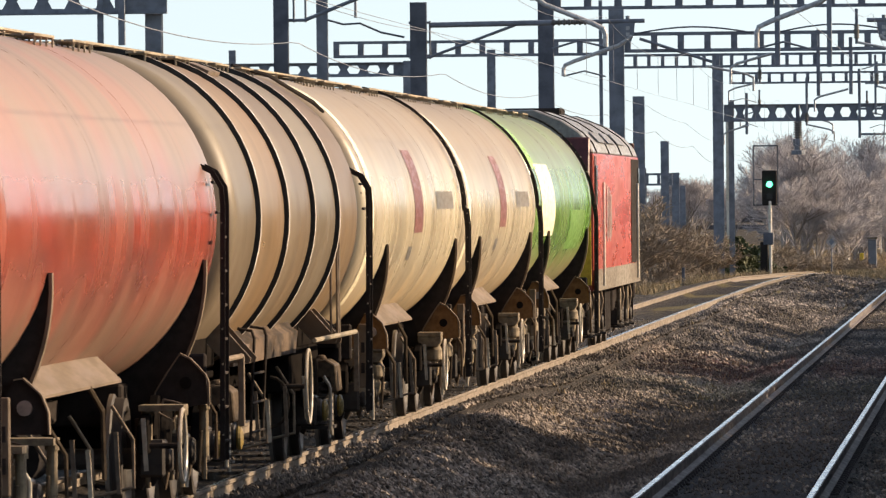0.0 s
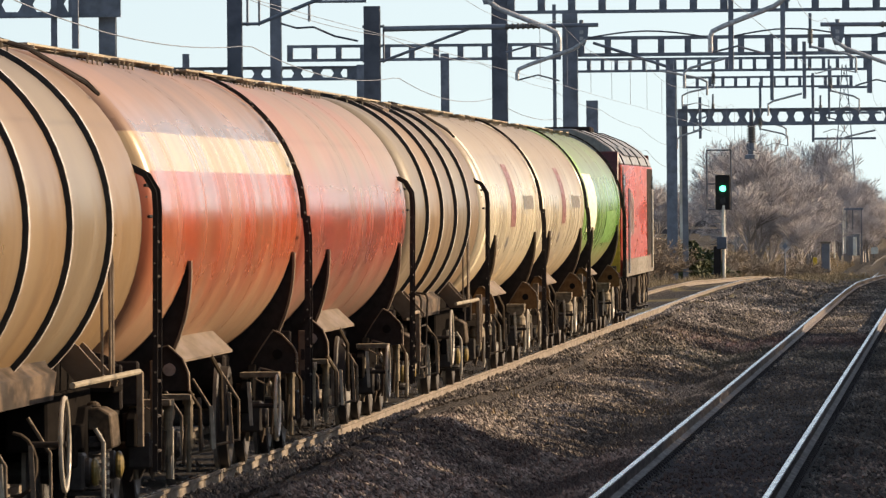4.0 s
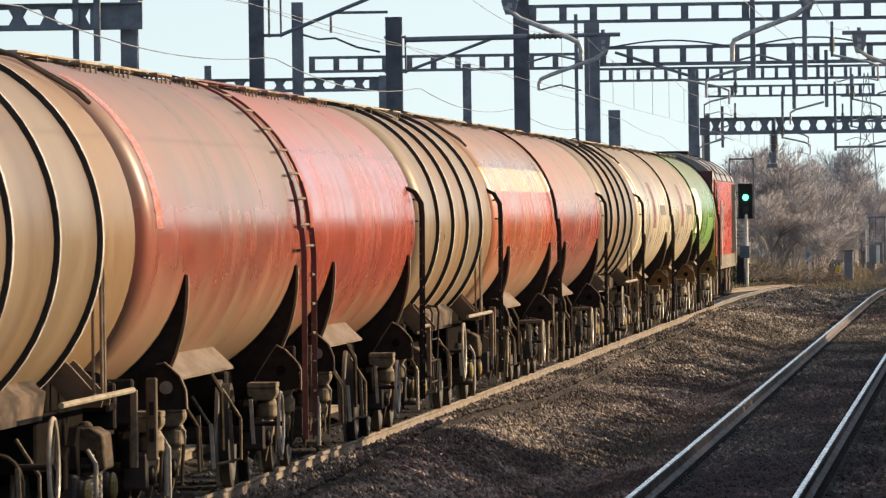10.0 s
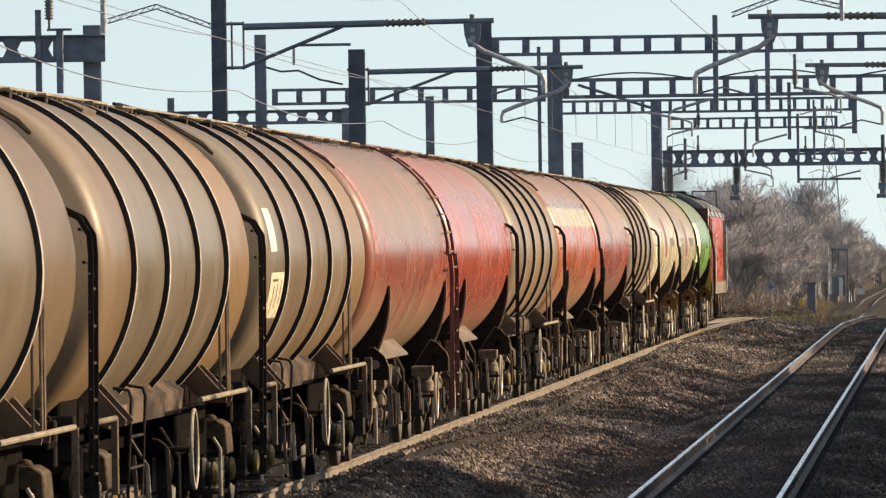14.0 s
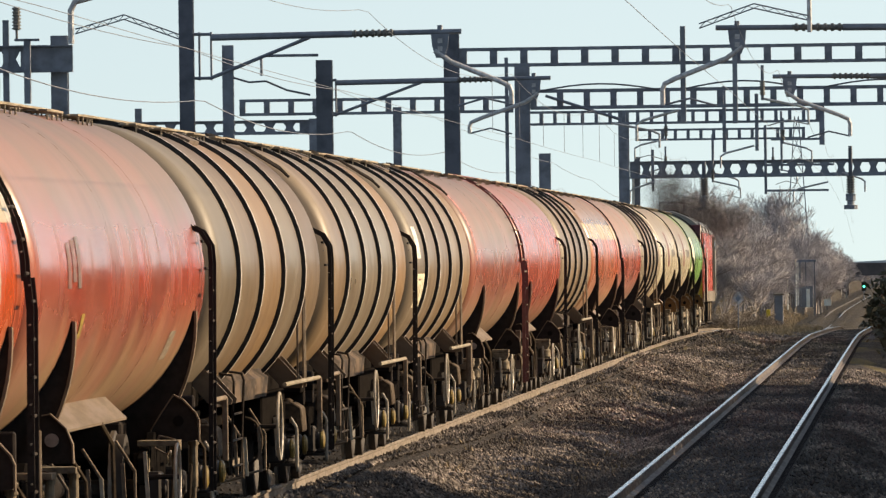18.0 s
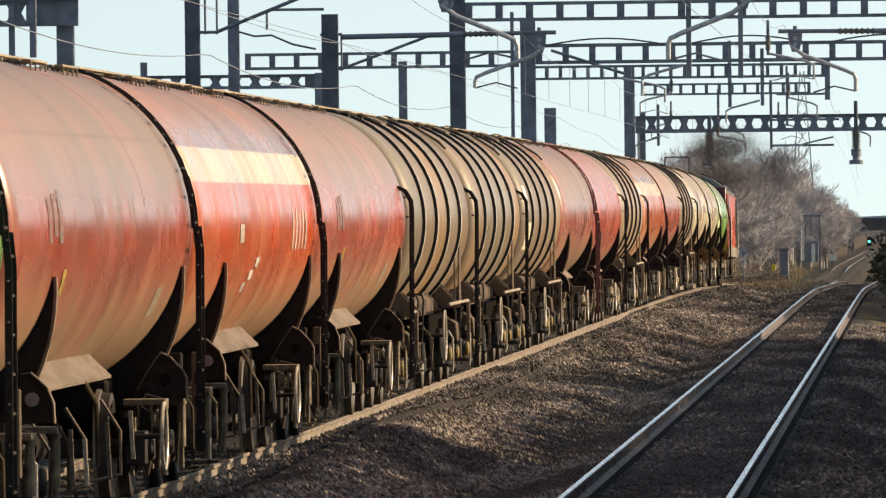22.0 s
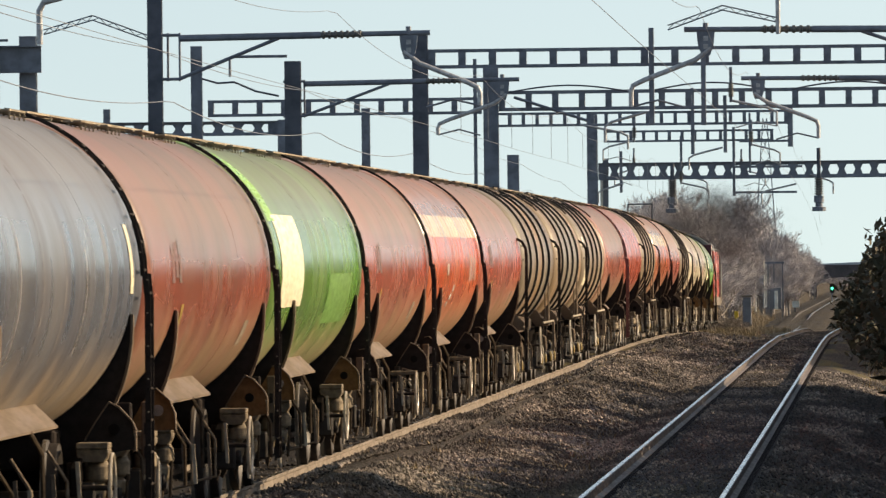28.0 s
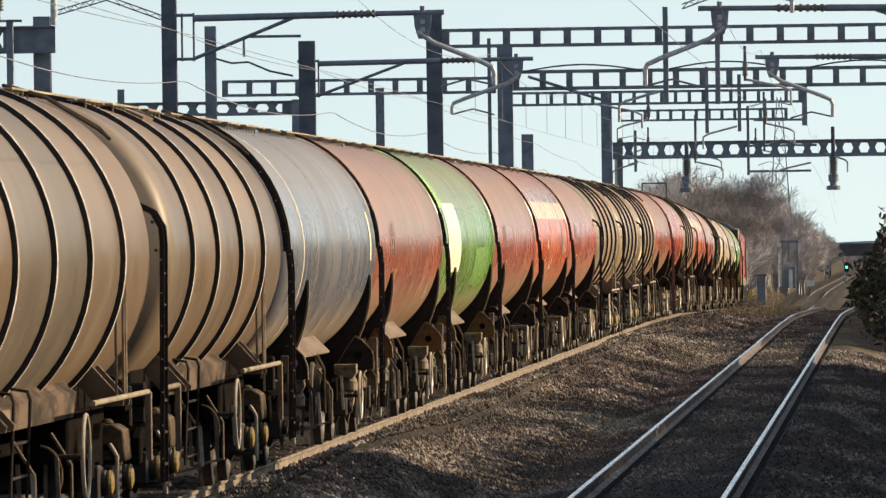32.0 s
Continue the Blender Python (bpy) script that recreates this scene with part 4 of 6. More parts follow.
def ribbed_wagon(paint, name="tank_wagon"):
    """Older bogie tank wagon: barrel held by four straps, on an underframe with end platforms."""
    wagon = new(name)
    half = LENGTH / 2
    bm = B()
    lathe_y(bm, barrel_profile(7.1, TANK_R, 0.48, 0.20), 0, TANK_Z, 64)
    part("barrel", bm, paint, wagon, smooth=True)
    for y in (-5.1, -2.0, 1.1, 4.2):
        bm = B()
        r = TANK_R
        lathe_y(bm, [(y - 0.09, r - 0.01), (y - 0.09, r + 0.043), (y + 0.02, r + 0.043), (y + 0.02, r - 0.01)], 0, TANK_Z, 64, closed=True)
        strap = part("strap", bm, mat_strap_shade, wagon)
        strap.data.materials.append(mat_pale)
        # strap sides are coloured black for shade, outer faces pale for sunlight
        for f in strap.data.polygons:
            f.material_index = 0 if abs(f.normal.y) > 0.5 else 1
    for s in (-1, 1):
        bm = B()
        box(bm, s * 0.62, 0, 1.02, 0.09, 2 * half - 1.4, 0.24)
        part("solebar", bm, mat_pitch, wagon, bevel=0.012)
    for s in (-1, 1):
        # long web plate that carries the barrel, flared out to the frame, with raked ends
        bm = B()
        rows = []
        for y in (-3.9, -3.0, 2.2, 3.4):
            rows.append([bm.verts.new((s * x, y + dy, z)) for x, z, dy in ((0.90, 1.52, 0.5 if y > 0 else 0.0), (1.00, 1.40, 0.0), (1.06, 1.36, 0.0), (1.06, 1.17, -0.3 if y > 0 else 0.0), (1.02, 1.17, 0.0), (0.88, 1.40, 0.0))])
        for r0, r1 in zip(rows, rows[1:]):
            for k in range(6):
                bm.faces.new((r0[k], r0[(k + 1) % 6], r1[(k + 1) % 6], r1[k]))
        bm.faces.new(rows[0])
        bm.faces.new(rows[-1][::-1])
        bmesh.ops.recalc_face_normals(bm, faces=bm.faces[:])
        part("cradle", bm, mat_cradle, wagon, "tan dusted web plate under the barrel")
        bm = B()
        box(bm, s * 1.075, -2.9, 1.26, 0.02, 0.8, 0.15)
        part("inspection_plate", bm, mat_web, wagon, "pinkish dusted plate")
        # step with two bent stiles
        for y in (-3.7, -2.4):
            bm = B()
            tube(bm, [(s * 1.18, y, 0.55), (s * 1.22, y, 1.40), (s * 1.20, y, 1.46), (s * 1.08, y, 1.48)], 0.013, 6)
            part("step_stile", bm, mat_dust, wagon)
        for z in (0.62, 0.86, 1.10):
            bm = B()
            rod(bm, (s * 1.195, -3.7, z), (s * 1.195, -2.4, z), 0.011, 6)
            part("step_rung", bm, mat_dust, wagon)
        bm = B()
        tube(bm, [(s * (1.02 + 0.16 * math.sin(radians(a))), 0.6, 0.78 + 0.22 * math.cos(radians(a))) for a in range(0, 181, 20)], 0.014, 6)
        part("brake_hose", bm, mat_axle, wagon)
    for e in (-1, 1):
        bm = B()
        box(bm, 0, e * (half - 1.05), 1.17, 2.3, 0.75, 0.06)
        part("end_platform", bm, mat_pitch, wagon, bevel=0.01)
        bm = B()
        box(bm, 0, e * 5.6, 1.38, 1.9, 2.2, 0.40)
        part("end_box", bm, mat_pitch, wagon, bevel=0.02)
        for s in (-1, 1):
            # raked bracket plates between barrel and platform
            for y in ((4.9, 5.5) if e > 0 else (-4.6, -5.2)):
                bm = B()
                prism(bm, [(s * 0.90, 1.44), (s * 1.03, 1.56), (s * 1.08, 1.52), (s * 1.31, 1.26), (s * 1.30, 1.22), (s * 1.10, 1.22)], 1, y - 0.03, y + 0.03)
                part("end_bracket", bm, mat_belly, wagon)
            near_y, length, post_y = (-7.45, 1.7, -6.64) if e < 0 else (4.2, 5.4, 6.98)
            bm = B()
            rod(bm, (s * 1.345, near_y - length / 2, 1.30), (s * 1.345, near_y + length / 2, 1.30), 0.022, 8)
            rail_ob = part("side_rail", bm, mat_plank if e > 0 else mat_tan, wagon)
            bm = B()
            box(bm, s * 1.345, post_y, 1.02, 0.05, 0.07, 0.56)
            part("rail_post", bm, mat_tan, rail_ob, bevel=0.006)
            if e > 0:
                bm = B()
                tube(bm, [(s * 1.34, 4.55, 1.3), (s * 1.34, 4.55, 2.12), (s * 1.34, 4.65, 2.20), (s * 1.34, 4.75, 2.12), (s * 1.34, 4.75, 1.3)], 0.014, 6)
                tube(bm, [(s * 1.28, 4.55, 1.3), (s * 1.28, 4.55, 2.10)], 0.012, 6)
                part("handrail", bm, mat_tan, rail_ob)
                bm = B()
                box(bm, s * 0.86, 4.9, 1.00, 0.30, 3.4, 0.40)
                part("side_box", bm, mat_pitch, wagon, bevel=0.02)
    underframe(wagon, half)
    buffers(wagon, half)
    for y in (-5.95, 5.95):
        bogie(wagon, y, older=True)
    end_ladder(wagon, mat_black, 0.06)
    walkway(wagon, mat_plank)
    handwheel(wagon, 1.4, mat_shiny_rod, 0.90, 0.32)
    # hinged fill hose frame folded against the crown
    bm = B()
    tube(bm, [(0.30, 5.75, 3.79), (0.62, 6.05, 3.69), (0.98, 6.75, 3.44), (1.06, 6.90, 3.36), (1.05, 7.05, 3.36), (0.96, 7.00, 3.46), (0.60, 6.30, 3.70), (0.32, 6.00, 3.79)], 0.015, 6)
    part("grab_rail", bm, mat_black, wagon)
    # raised plate high on the barrel
    bm = B()
    ribbon(bm, [((TANK_R + 0.02) * math.cos(radians(a)), TANK_Z + (TANK_R + 0.02) * math.sin(radians(a))) for a in (63, 68, 73)], 0.045, -0.9, 0.3)
    part("crown_plate", bm, mat_tan, wagon, "small tan plate on the crown")
    return wagon


def patch(wagon, y0, y1, a0, a1, material, name="panel", lift=0.005, label=""):
    """A painted panel that lies on the barrel, between two angles above the horizontal on the platform side."""
    bm = B()
    n = max(2, int(abs(a1 - a0) / 6) + 1)
    r = TANK_R + lift
    rows = []
    for k in range(n + 1):
        a = radians(a0 + (a1 - a0) * k / n)
        rows.append([bm.verts.new((r * math.cos(a), y, TANK_Z + r * math.sin(a))) for y in (y0, y1)])
    for p, q in zip(rows, rows[1:]):
        bm.faces.new((p[0], p[1], q[1], q[0]))
    ob = part(name, bm, material, wagon, label, smooth=True)
    ob.location.z = -BODY_DROP
    return ob


def repaint(wagon, material):
    for child in wagon.children:
        if child.name.startswith(("barrel", "weld_seam")):
            child.material_slots[0].link = "OBJECT"
            child.material_slots[0].material = material


# from the locomotive back: body kind and paint
CONSIST = "smooth green,smooth cream,smooth cream,ribbed beige,smooth dull,smooth tangerine,ribbed beige,smooth clean,smooth red,ribbed beige,ribbed beige,ribbed beige,smooth red,smooth orange,smooth red,smooth green,smooth red,smooth grey,ribbed umber,ribbed umber,ribbed umber".split(",")
PAINT = dict(clean=mat_red_clean, green=mat_green, cream=mat_cream, beige=mat_beige, umber=mat_umber, red=mat_red, dull=mat_dull_red, tangerine=mat_dull_orange, orange=mat_orange, grey=mat_grey)
WORDS = dict(green="bright green tank wagon with a cream panel and dirty belly", cream="cream tank wagon with a maroon stripe and tan dirt", beige="grimy beige tank wagon with four straps",
             clean="bright red tank wagon with a red walkway", red="faded red tank wagon with a dusty crown", umber="sooty brown tank wagon with four straps", dull="stained red tank wagon with a beige dusty crown", tangerine="dusty orange tank wagon with a tan band", orange="orange tank wagon with a cream band", grey="blue grey tank wagon streaked with dirt")
BODY_DROP = 0.15
smooth0 = smooth_wagon(mat_red)
ribbed0 = ribbed_wagon(mat_beige)
for w in (smooth0, ribbed0):
    for child in w.children:
        if not child.name.startswith(("bogie", "buffer", "headstock", "coupling")):
            child.location.z -= BODY_DROP
WAGONS = []
for i, entry in enumerate(CONSIST):
    body, colour = entry.split()
    source = smooth0 if body == "smooth" else ribbed0
    used = [w for w, b in WAGONS if b == body]
    w = source if not used else copy_thing(source, pose(0, 0, 0))
    tagged(w, WORDS[colour], "tank wagon", "wagons of the train")
    WAGONS.append((w, body))
for (w, body), entry in zip(WAGONS, CONSIST):
    colour = entry.split()[1]
    repaint(w, PAINT[colour])
    if colour == "green":
        patch(w, -7.3, -3.6, -16, 25, mat_cream_patch, label="cream advertising panel")
        # highlight on the rounded rim, painted as a strip
        patch(w, -8.08, -6.9, 22, 84, mat_lime_glint, "rim_stripe")
        patch(w, 1.2, 5.6, -26, -2, mat_green_light, "panel")
    if colour == "cream":
        patch(w, -0.9, 0.5, -9, 28, mat_maroon, "stripe")
        patch(w, 2.9, 6.0, 1, 9, mat_dark_mark, "marking")
        patch(w, -1.3, -0.7, -21, -15, mat_dark_mark, "marking")
        patch(w, -7.95, -7.4, -40, 70, mat_cream_patch, "rim_stripe")
    if colour == "red" and w is not WAGONS[8][0]:
        for k in range(3):
            patch(w, -5.7 + 0.42 * k, -5.42 + 0.42 * k, -3 + 2 * (k % 2), 11 + k, mat_dull_mark, "marking")
        patch(w, 4.9, 5.5, -31, -20, mat_tan, "label_plate")
        patch(w, -4.3, -4.05, -19, -11, mat_cover, "label_plate")
    if colour == "orange" and w is WAGONS[13][0]:
        for k in range(5):
            patch(w, 3.9 + 0.48 * k, 4.06 + 0.48 * k, -10, 7 - (k % 3), mat_pale, "lettering_bar")
        patch(w, -3.4, -2.9, -6, 1, mat_pale, "lettering_bar")
        for k in range(3):
            patch(w, -1.9 + 0.5 * k, -1.5 + 0.5 * k, -26 + 5 * k, -22 + 5 * k, mat_pale, "label_plate")
    if colour == "grey":
        patch(w, 6.5, 6.8, -6, 18, mat_cream_patch, "label_plate")
        patch(w, -6.05, -5.92, -60, 80, mat_cream_patch, "rim_stripe")
        for k in range(6):
            patch(w, -5.4 + 1.9 * k, -5.37 + 1.9 * k, -34 + (k * 11) % 9, 6 + (k * 7) % 12, mat_pale, "drip_mark")
# beside a strapped wagon the end ladder stops at mid height, and one wagon has none
bm = B()
ribbon(bm, [(1.44, 0.55), (1.46, 2.50), (1.45, 2.64), (1.38, 2.76), (1.24, 2.83)], 0.038, -0.012, 0.012)
SHORT_STILE = mesh_of("ladder_stile", bm, mat_black)
for i, (w, body) in enumerate(WAGONS):
    ahead = WAGONS[i - 1][1] if i else "smooth"
    if i == 18 or (body == "smooth" and ahead == "smooth"):
        continue
    side = -0.19
    for child in list(w.children):
        if child.name.startswith(("rung", "bolt")) and (i == 9 or child.location.z > 2.7 - BODY_DROP):
            bpy.data.objects.remove(child)
        elif child.name.startswith("ladder_stile"):
            if i == 9:
                bpy.data.objects.remove(child)
            else:
                child.data = SHORT_STILE
                child.location.y = LADDER_Y + side
                side = 0.19
# some wagons have rusty gussets, and some ride on bogies with upright dampers
for i in (0, 1, 2, 15, 16):
    for child in WAGONS[i][0].children:
        if child.name.startswith(("gusset", "saddle_foot")):
            child.material_slots[0].link = "OBJECT"
            child.material_slots[0].material = mat_rust_plate
for i in (4, 5, 12, 13, 14):
    for child in WAGONS[i][0].children_recursive:
        if child.name.startswith("spring_pot"):
            child.data = BOGIE["damper_unit"]
            child.name = "damper_unit"
w10 = WAGONS[9][0]
patch(w10, -7.0, -5.3, -22, -4, mat_cream_patch, "label_plate")
patch(w10, -7.05, -6.2, 4, 21, mat_white, "label_plate")
for k in range(3):
    patch(w10, -6.5 + 0.42 * k, -6.42 + 0.42 * k, -20 + 2 * k, -9 + k, mat_dull_mark, "label_bar", 0.007)
patch(w10, -6.75, -6.05, -7.5, -6.5, mat_dull_mark, "label_bar", 0.007)
# a painted strip gives this rim its bright highlight
patch(WAGONS[8][0], -7.95, -7.35, 2, 62, mat_orange_glint, "rim_stripe")
# one ladder has its stiles set wide apart on the barrel
for child in WAGONS[8][0].children:
    if child.name.startswith("ladder_stile") and child.location.y + child.data.vertices[0].co.y < LADDER_Y:
        child.location.y -= 0.9
    elif child.name.startswith("rung") and child.location.z > 1.9:
        child.location.y -= 0.45
        child.scale.y = 3.0
for i, kind, material in ((8, "ladder_stile", mat_maroon), (7, "walkway", mat_maroon), (8, "rung", mat_belly)):
    for child in WAGONS[i][0].children:
        if child.name.startswith(kind):
            child.material_slots[0].link = "OBJECT"
            child.material_slots[0].material = material


def locomotive():
    loco = new("diesel_locomotive")
    h = 9.0
    side = [(-1.32, 1.13), (-1.34, 1.30), (-1.34, 3.18), (1.34, 3.18), (1.34, 1.30), (1.32, 1.13)]
    bm = B()
    prism(bm, side, 1, -h + 0.35, h - 0.35)
    part("body", bm, mat_loco_red, loco, "red bodyside", bevel=0.02)
    top = [(-1.335, 3.185), (-1.27, 3.34), (-1.12, 3.50), (-0.85, 3.68), (-0.45, 3.84), (0.45, 3.84), (0.85, 3.68), (1.12, 3.50), (1.27, 3.34), (1.335, 3.185)]
    bm = B()
    prism(bm, top, 1, -h + 0.5, h - 0.5)
    roof = part("roof", bm, mat_loco_roof, loco, "weathered grey roof", bevel=0.02)
    for k in range(4):
        bm = B()
        y = -7.6 + k * 4.6
        for a, b in zip(top, top[1:]):
            bar(bm, (a[0] * 1.006, y, a[1] + 0.006), (b[0] * 1.006, y, b[1] + 0.006), 0.05, 0.02)
        part("roof_rib", bm, mat_black, roof)
    for s in (-1, 1):
        bm = B()
        span(bm, s * 1.342, s * 1.356, -h + 0.3, h - 0.3, 1.13, 1.45)
        part("skirt_stripe", bm, mat_loco_grey, loco, "tan dusted grey skirt")
        for e in (-1, 1):
            bm = B()
            span(bm, s * 1.342, s * 1.350, e * (h - 0.4), e * (h - (3.6 if e > 0 else 1.1)), 1.46, 3.14)
            panel = part("cab_panel", bm, mat_loco_dark if e < 0 else mat_black, loco)
            bm = B()
            span(bm, s * 1.352, s * 1.366, e * (h - 1.05), e * (h - 0.5), 2.40, 3.0)
            part("cab_window", bm, mat_glass, panel)
            bm = B()
            rod(bm, (s * 1.40, e * (h - 2.3), 1.2), (s * 1.40, e * (h - 2.3), 2.75), 0.022, 8)
            part("door_handrail", bm, mat_white, panel)
        for k in range(4):
            bm = B()
            span(bm, s * 1.342, s * 1.352, -4.2 + k * 0.5, -4.06 + k * 0.5, 1.85 + 0.06 * (k % 2), 2.72 - 0.05 * k)
            part("white_lettering_bar", bm, mat_pale, loco)
        for k in range(3):
            # louvred roof panels along the cantrail
            bm = B()
            prism(bm, [(s * 1.275, 3.352), (s * 1.128, 3.512), (s * 1.145, 3.525), (s * 1.292, 3.365)], 1, -5.6 + 3.6 * k, -3.2 + 3.6 * k)
            part("roof_grille", bm, mat_cabinet, roof)
    for e in (-1, 1):
        bm = B()
        prism(bm, [(e * (h - 0.36), 1.25), (e * (h + 0.1), 1.28), (e * (h + 0.12), 2.1), (e * (h - 0.25), 3.10), (e * (h - 0.45), 3.42), (e * (h - 0.7), 3.42), (e * (h - 0.36), 3.1)], 0, -1.28, 1.28)
        front = part("cab_front", bm, mat_loco_dark, loco, "dark red cab end", bevel=0.02)
        bm = B()
        box(bm, 0, e * (h + 0.13), 1.72, 2.62, 0.05, 0.98)
        part("warning_panel", bm, mat_yellow, front, "yellow warning panel")
        for s in (-1, 1):
            bm = B()
            q = Matrix.Rotation(radians(e * 23), 4, "X")
            box(bm, s * 0.6, e * (h - 0.03), 2.55, 1.0, 0.05, 0.72, q)
            part("windscreen", bm, mat_glass, front)
            bm = B()
            rod(bm, (s * 0.95, e * (h + 0.1), 1.35), (s * 0.95, e * (h + 0.16), 1.35), 0.12, 16)
            part("headlight", bm, mat_glass, front)
        bm = B()
        box(bm, 0, e * h, 0.95, 2.5, 0.4, 0.5)
        part("buffer_beam", bm, mat_black, loco, bevel=0.02)
        for s in (-1, 1):
            bm = B()
            rod(bm, (s * 0.87, e * (h + 0.15), 1.05), (s * 0.87, e * (h + 0.45), 1.05), 0.1, 12)
            rod(bm, (s * 0.87, e * (h + 0.40), 1.05), (s * 0.87, e * (h + 0.45), 1.05), 0.24, 16)
            part("buffer", bm, mat_black, loco)
        # three-axle bogie
        bm = B()
        box(bm, 0, e * 5.6, 0.7, 2.0, 0.8, 0.3)
        bo = part("bogie", bm, mat_black, loco, bevel=0.02)
        for s in (-1, 1):
            bm = B()
            span(bm, s * 1.0, s * 1.12, e * 5.6 - 2.6, e * 5.6 + 2.6, 0.55, 0.9)
            part("side_frame", bm, mat_black, bo, bevel=0.02)
        for k in (-1, 0, 1):
            piece("wheelset", BOGIE["wheelset"], bo, pose(0, e * 5.6 + k * 2.0, 0.458))
            for s in (-1, 1):
                piece("axle_box", BOGIE["axle_box"], bo, pose(s * 1.1, e * 5.6 + k * 2.0, 0, 0, 0, 0 if s > 0 else 180))
                piece("spring", BOGIE["spring"], bo, pose(s * 1.13, e * 5.6 + k * 2.0 + 0.6, 0))
        for k in range(6):
            # sand pipes, steps and dampers along the bogie
            y = e * 5.6 - 2.5 + 1.0 * k
            if k % 3 == 1:
                bm = B()
                tube(bm, [(1.22, y, 0.98), (1.26, y, 0.80), (1.20, y, 0.50), (1.08, y, 0.22)], 0.022, 8)
                part("sand_pipe", bm, mat_tan, bo)
            elif k % 3 == 0:
                bm = B()
                rod(bm, (1.22, y, 0.40), (1.22, y, 0.92), 0.04, 10)
                part("damper", bm, mat_pot, bo)
            else:
                bm = B()
                box(bm, 1.24, y, 0.66, 0.03, 0.05, 0.55)
                part("step_hanger", bm, mat_dust, bo)
    bm = B()
    box(bm, 0, 0, 0.83, 2.2, 5.6, 0.90)
    part("fuel_tank", bm, mat_black, loco, bevel=0.05)
    bm = B()
    box(bm, 0, 1.0, 3.88, 0.9, 1.4, 0.12)
    part("exhaust", bm, mat_black, loco, bevel=0.03)
    return tagged(loco, "red diesel freight locomotive with grey roof and dark ends", "locomotive")


LOCO = locomotive()
for child in LOCO.children:
    if not child.name.startswith(("bogie", "buffer")):
        child.location.z -= BODY_DROP

# ---- overhead line ----
def column(x, y, top, w, material, base=None, name="mast_column", parent=None):
    """H-section column on a concrete foot."""
    footed = base is None
    base = -0.5 + heave(y) if base is None else base
    bm = B()
    t = w * 0.14
    h, q = w / 2, t / 2
    half = [(-h, -h), (h, -h), (h, -h + t), (q, -h + t), (q, h - t), (h, h - t), (h, h), (-h, h), (-h, h - t), (-q, h - t), (-q, -h + t), (-h, -h + t)]
    prism(bm, [(x + a, y + b) for a, b in half], 2, base, top)
    col = part(name, bm, material, parent)
    if footed:
        bm = B()
        box(bm, x, y, base + 0.05, w * 2.2, w * 2.2, 0.5)
        part("foot", bm, mat_concrete, col, bevel=0.03)
    return col


def ladder_boom(x0, x1, y, z0, z1, pitch, material, parent, depth=0.30):
    """Boom of two chords with upright plates between."""
    bm = B()
    c = (z1 - z0) * 0.17
    span(bm, x0, x1, y - depth / 2, y + depth / 2, z1 - c, z1)
    span(bm, x0, x1, y - depth / 2, y + depth / 2, z0, z0 + c)
    boom = part("boom", bm, material, parent)
    n = max(1, int(round((x1 - x0) / pitch)))
    bm = B()
    box(bm, 0, 0, 0, pitch * 0.24, depth * 0.96, z1 - z0 - 2 * c)
    web = mesh_of("web_plate", bm, material)
    for k in range(n + 1):
        piece("web_plate", web, boom, pose(x0 + pitch * 0.12 + (x1 - x0 - pitch * 0.24) * k / n, y, (z0 + z1) / 2))
    return boom


def hex_boom(x0, x1, y, z0, z1, pitch, material, parent, depth=0.28):
    """Castellated beam: web with a row of hexagonal holes between two flanges."""
    bm = B()
    h = z1 - z0
    span(bm, x0, x1, y - depth / 2, y + depth / 2, z1 - 0.06 * h, z1)
    span(bm, x0, x1, y - depth / 2, y + depth / 2, z0, z0 + 0.06 * h)
    boom = part("boom", bm, material, parent)
    n = int(round((x1 - x0) / pitch))
    p = (x1 - x0) / n
    mid, lo, hi = h * 0.5, h * 0.06, h * 0.94
    a, b, c = p * 0.5, p * 0.17, p * 0.30
    bm = B()
    pts = [(-a, lo), (a, lo), (a, h * 0.22), (c, h * 0.22), (b, mid), (c, h * 0.78), (a, h * 0.78), (a, hi), (-a, hi), (-a, h * 0.78), (-c, h * 0.78), (-b, mid), (-c, h * 0.22), (-a, h * 0.22)]
    prism(bm, pts, 1, -0.012, 0.012)
    web = mesh_of("web_plate", bm, material)
    for k in range(n + 1):
        if k in (0, n):
            continue
        piece("web_plate", web, boom, pose(x0 + p * k, y, z0))
    for x in (x0, x1):
        bm = B()
        span(bm, x - p * 0.5 if x == x1 else x, x if x == x1 else x + p * 0.5, y - 0.015, y + 0.015, z0 + lo, z0 + hi)
        part("end_plate", bm, material, boom)
    return boom


def insulator(bm, a, b, r):
    """Ribbed insulator as one turned solid from a to b."""
    a, b = Vector(a), Vector(b)
    axis = (b - a).normalized()
    side = axis.orthogonal().normalized()
    up = axis.cross(side)
    stops = [(0.0, 0.72)]
    for k in range(7):
        stops += [((k + 0.18) / 7, 0.72), ((k + 0.24) / 7, 1.0), ((k + 0.62) / 7, 1.0), ((k + 0.72) / 7, 0.72)]
    stops.append((1.0, 0.72))
    rings = [[bm.verts.new(a + (b - a) * f + (side * math.cos(j * math.pi / 5) + up * math.sin(j * math.pi / 5)) * r * q) for j in range(10)] for f, q in stops]
    for p, q in zip(rings, rings[1:]):
        for j in range(10):
            bm.faces.new((p[j], p[(j + 1) % 10], q[(j + 1) % 10], q[j]))
    bm.faces.new(rings[0][::-1])
    bm.faces.new(rings[-1])


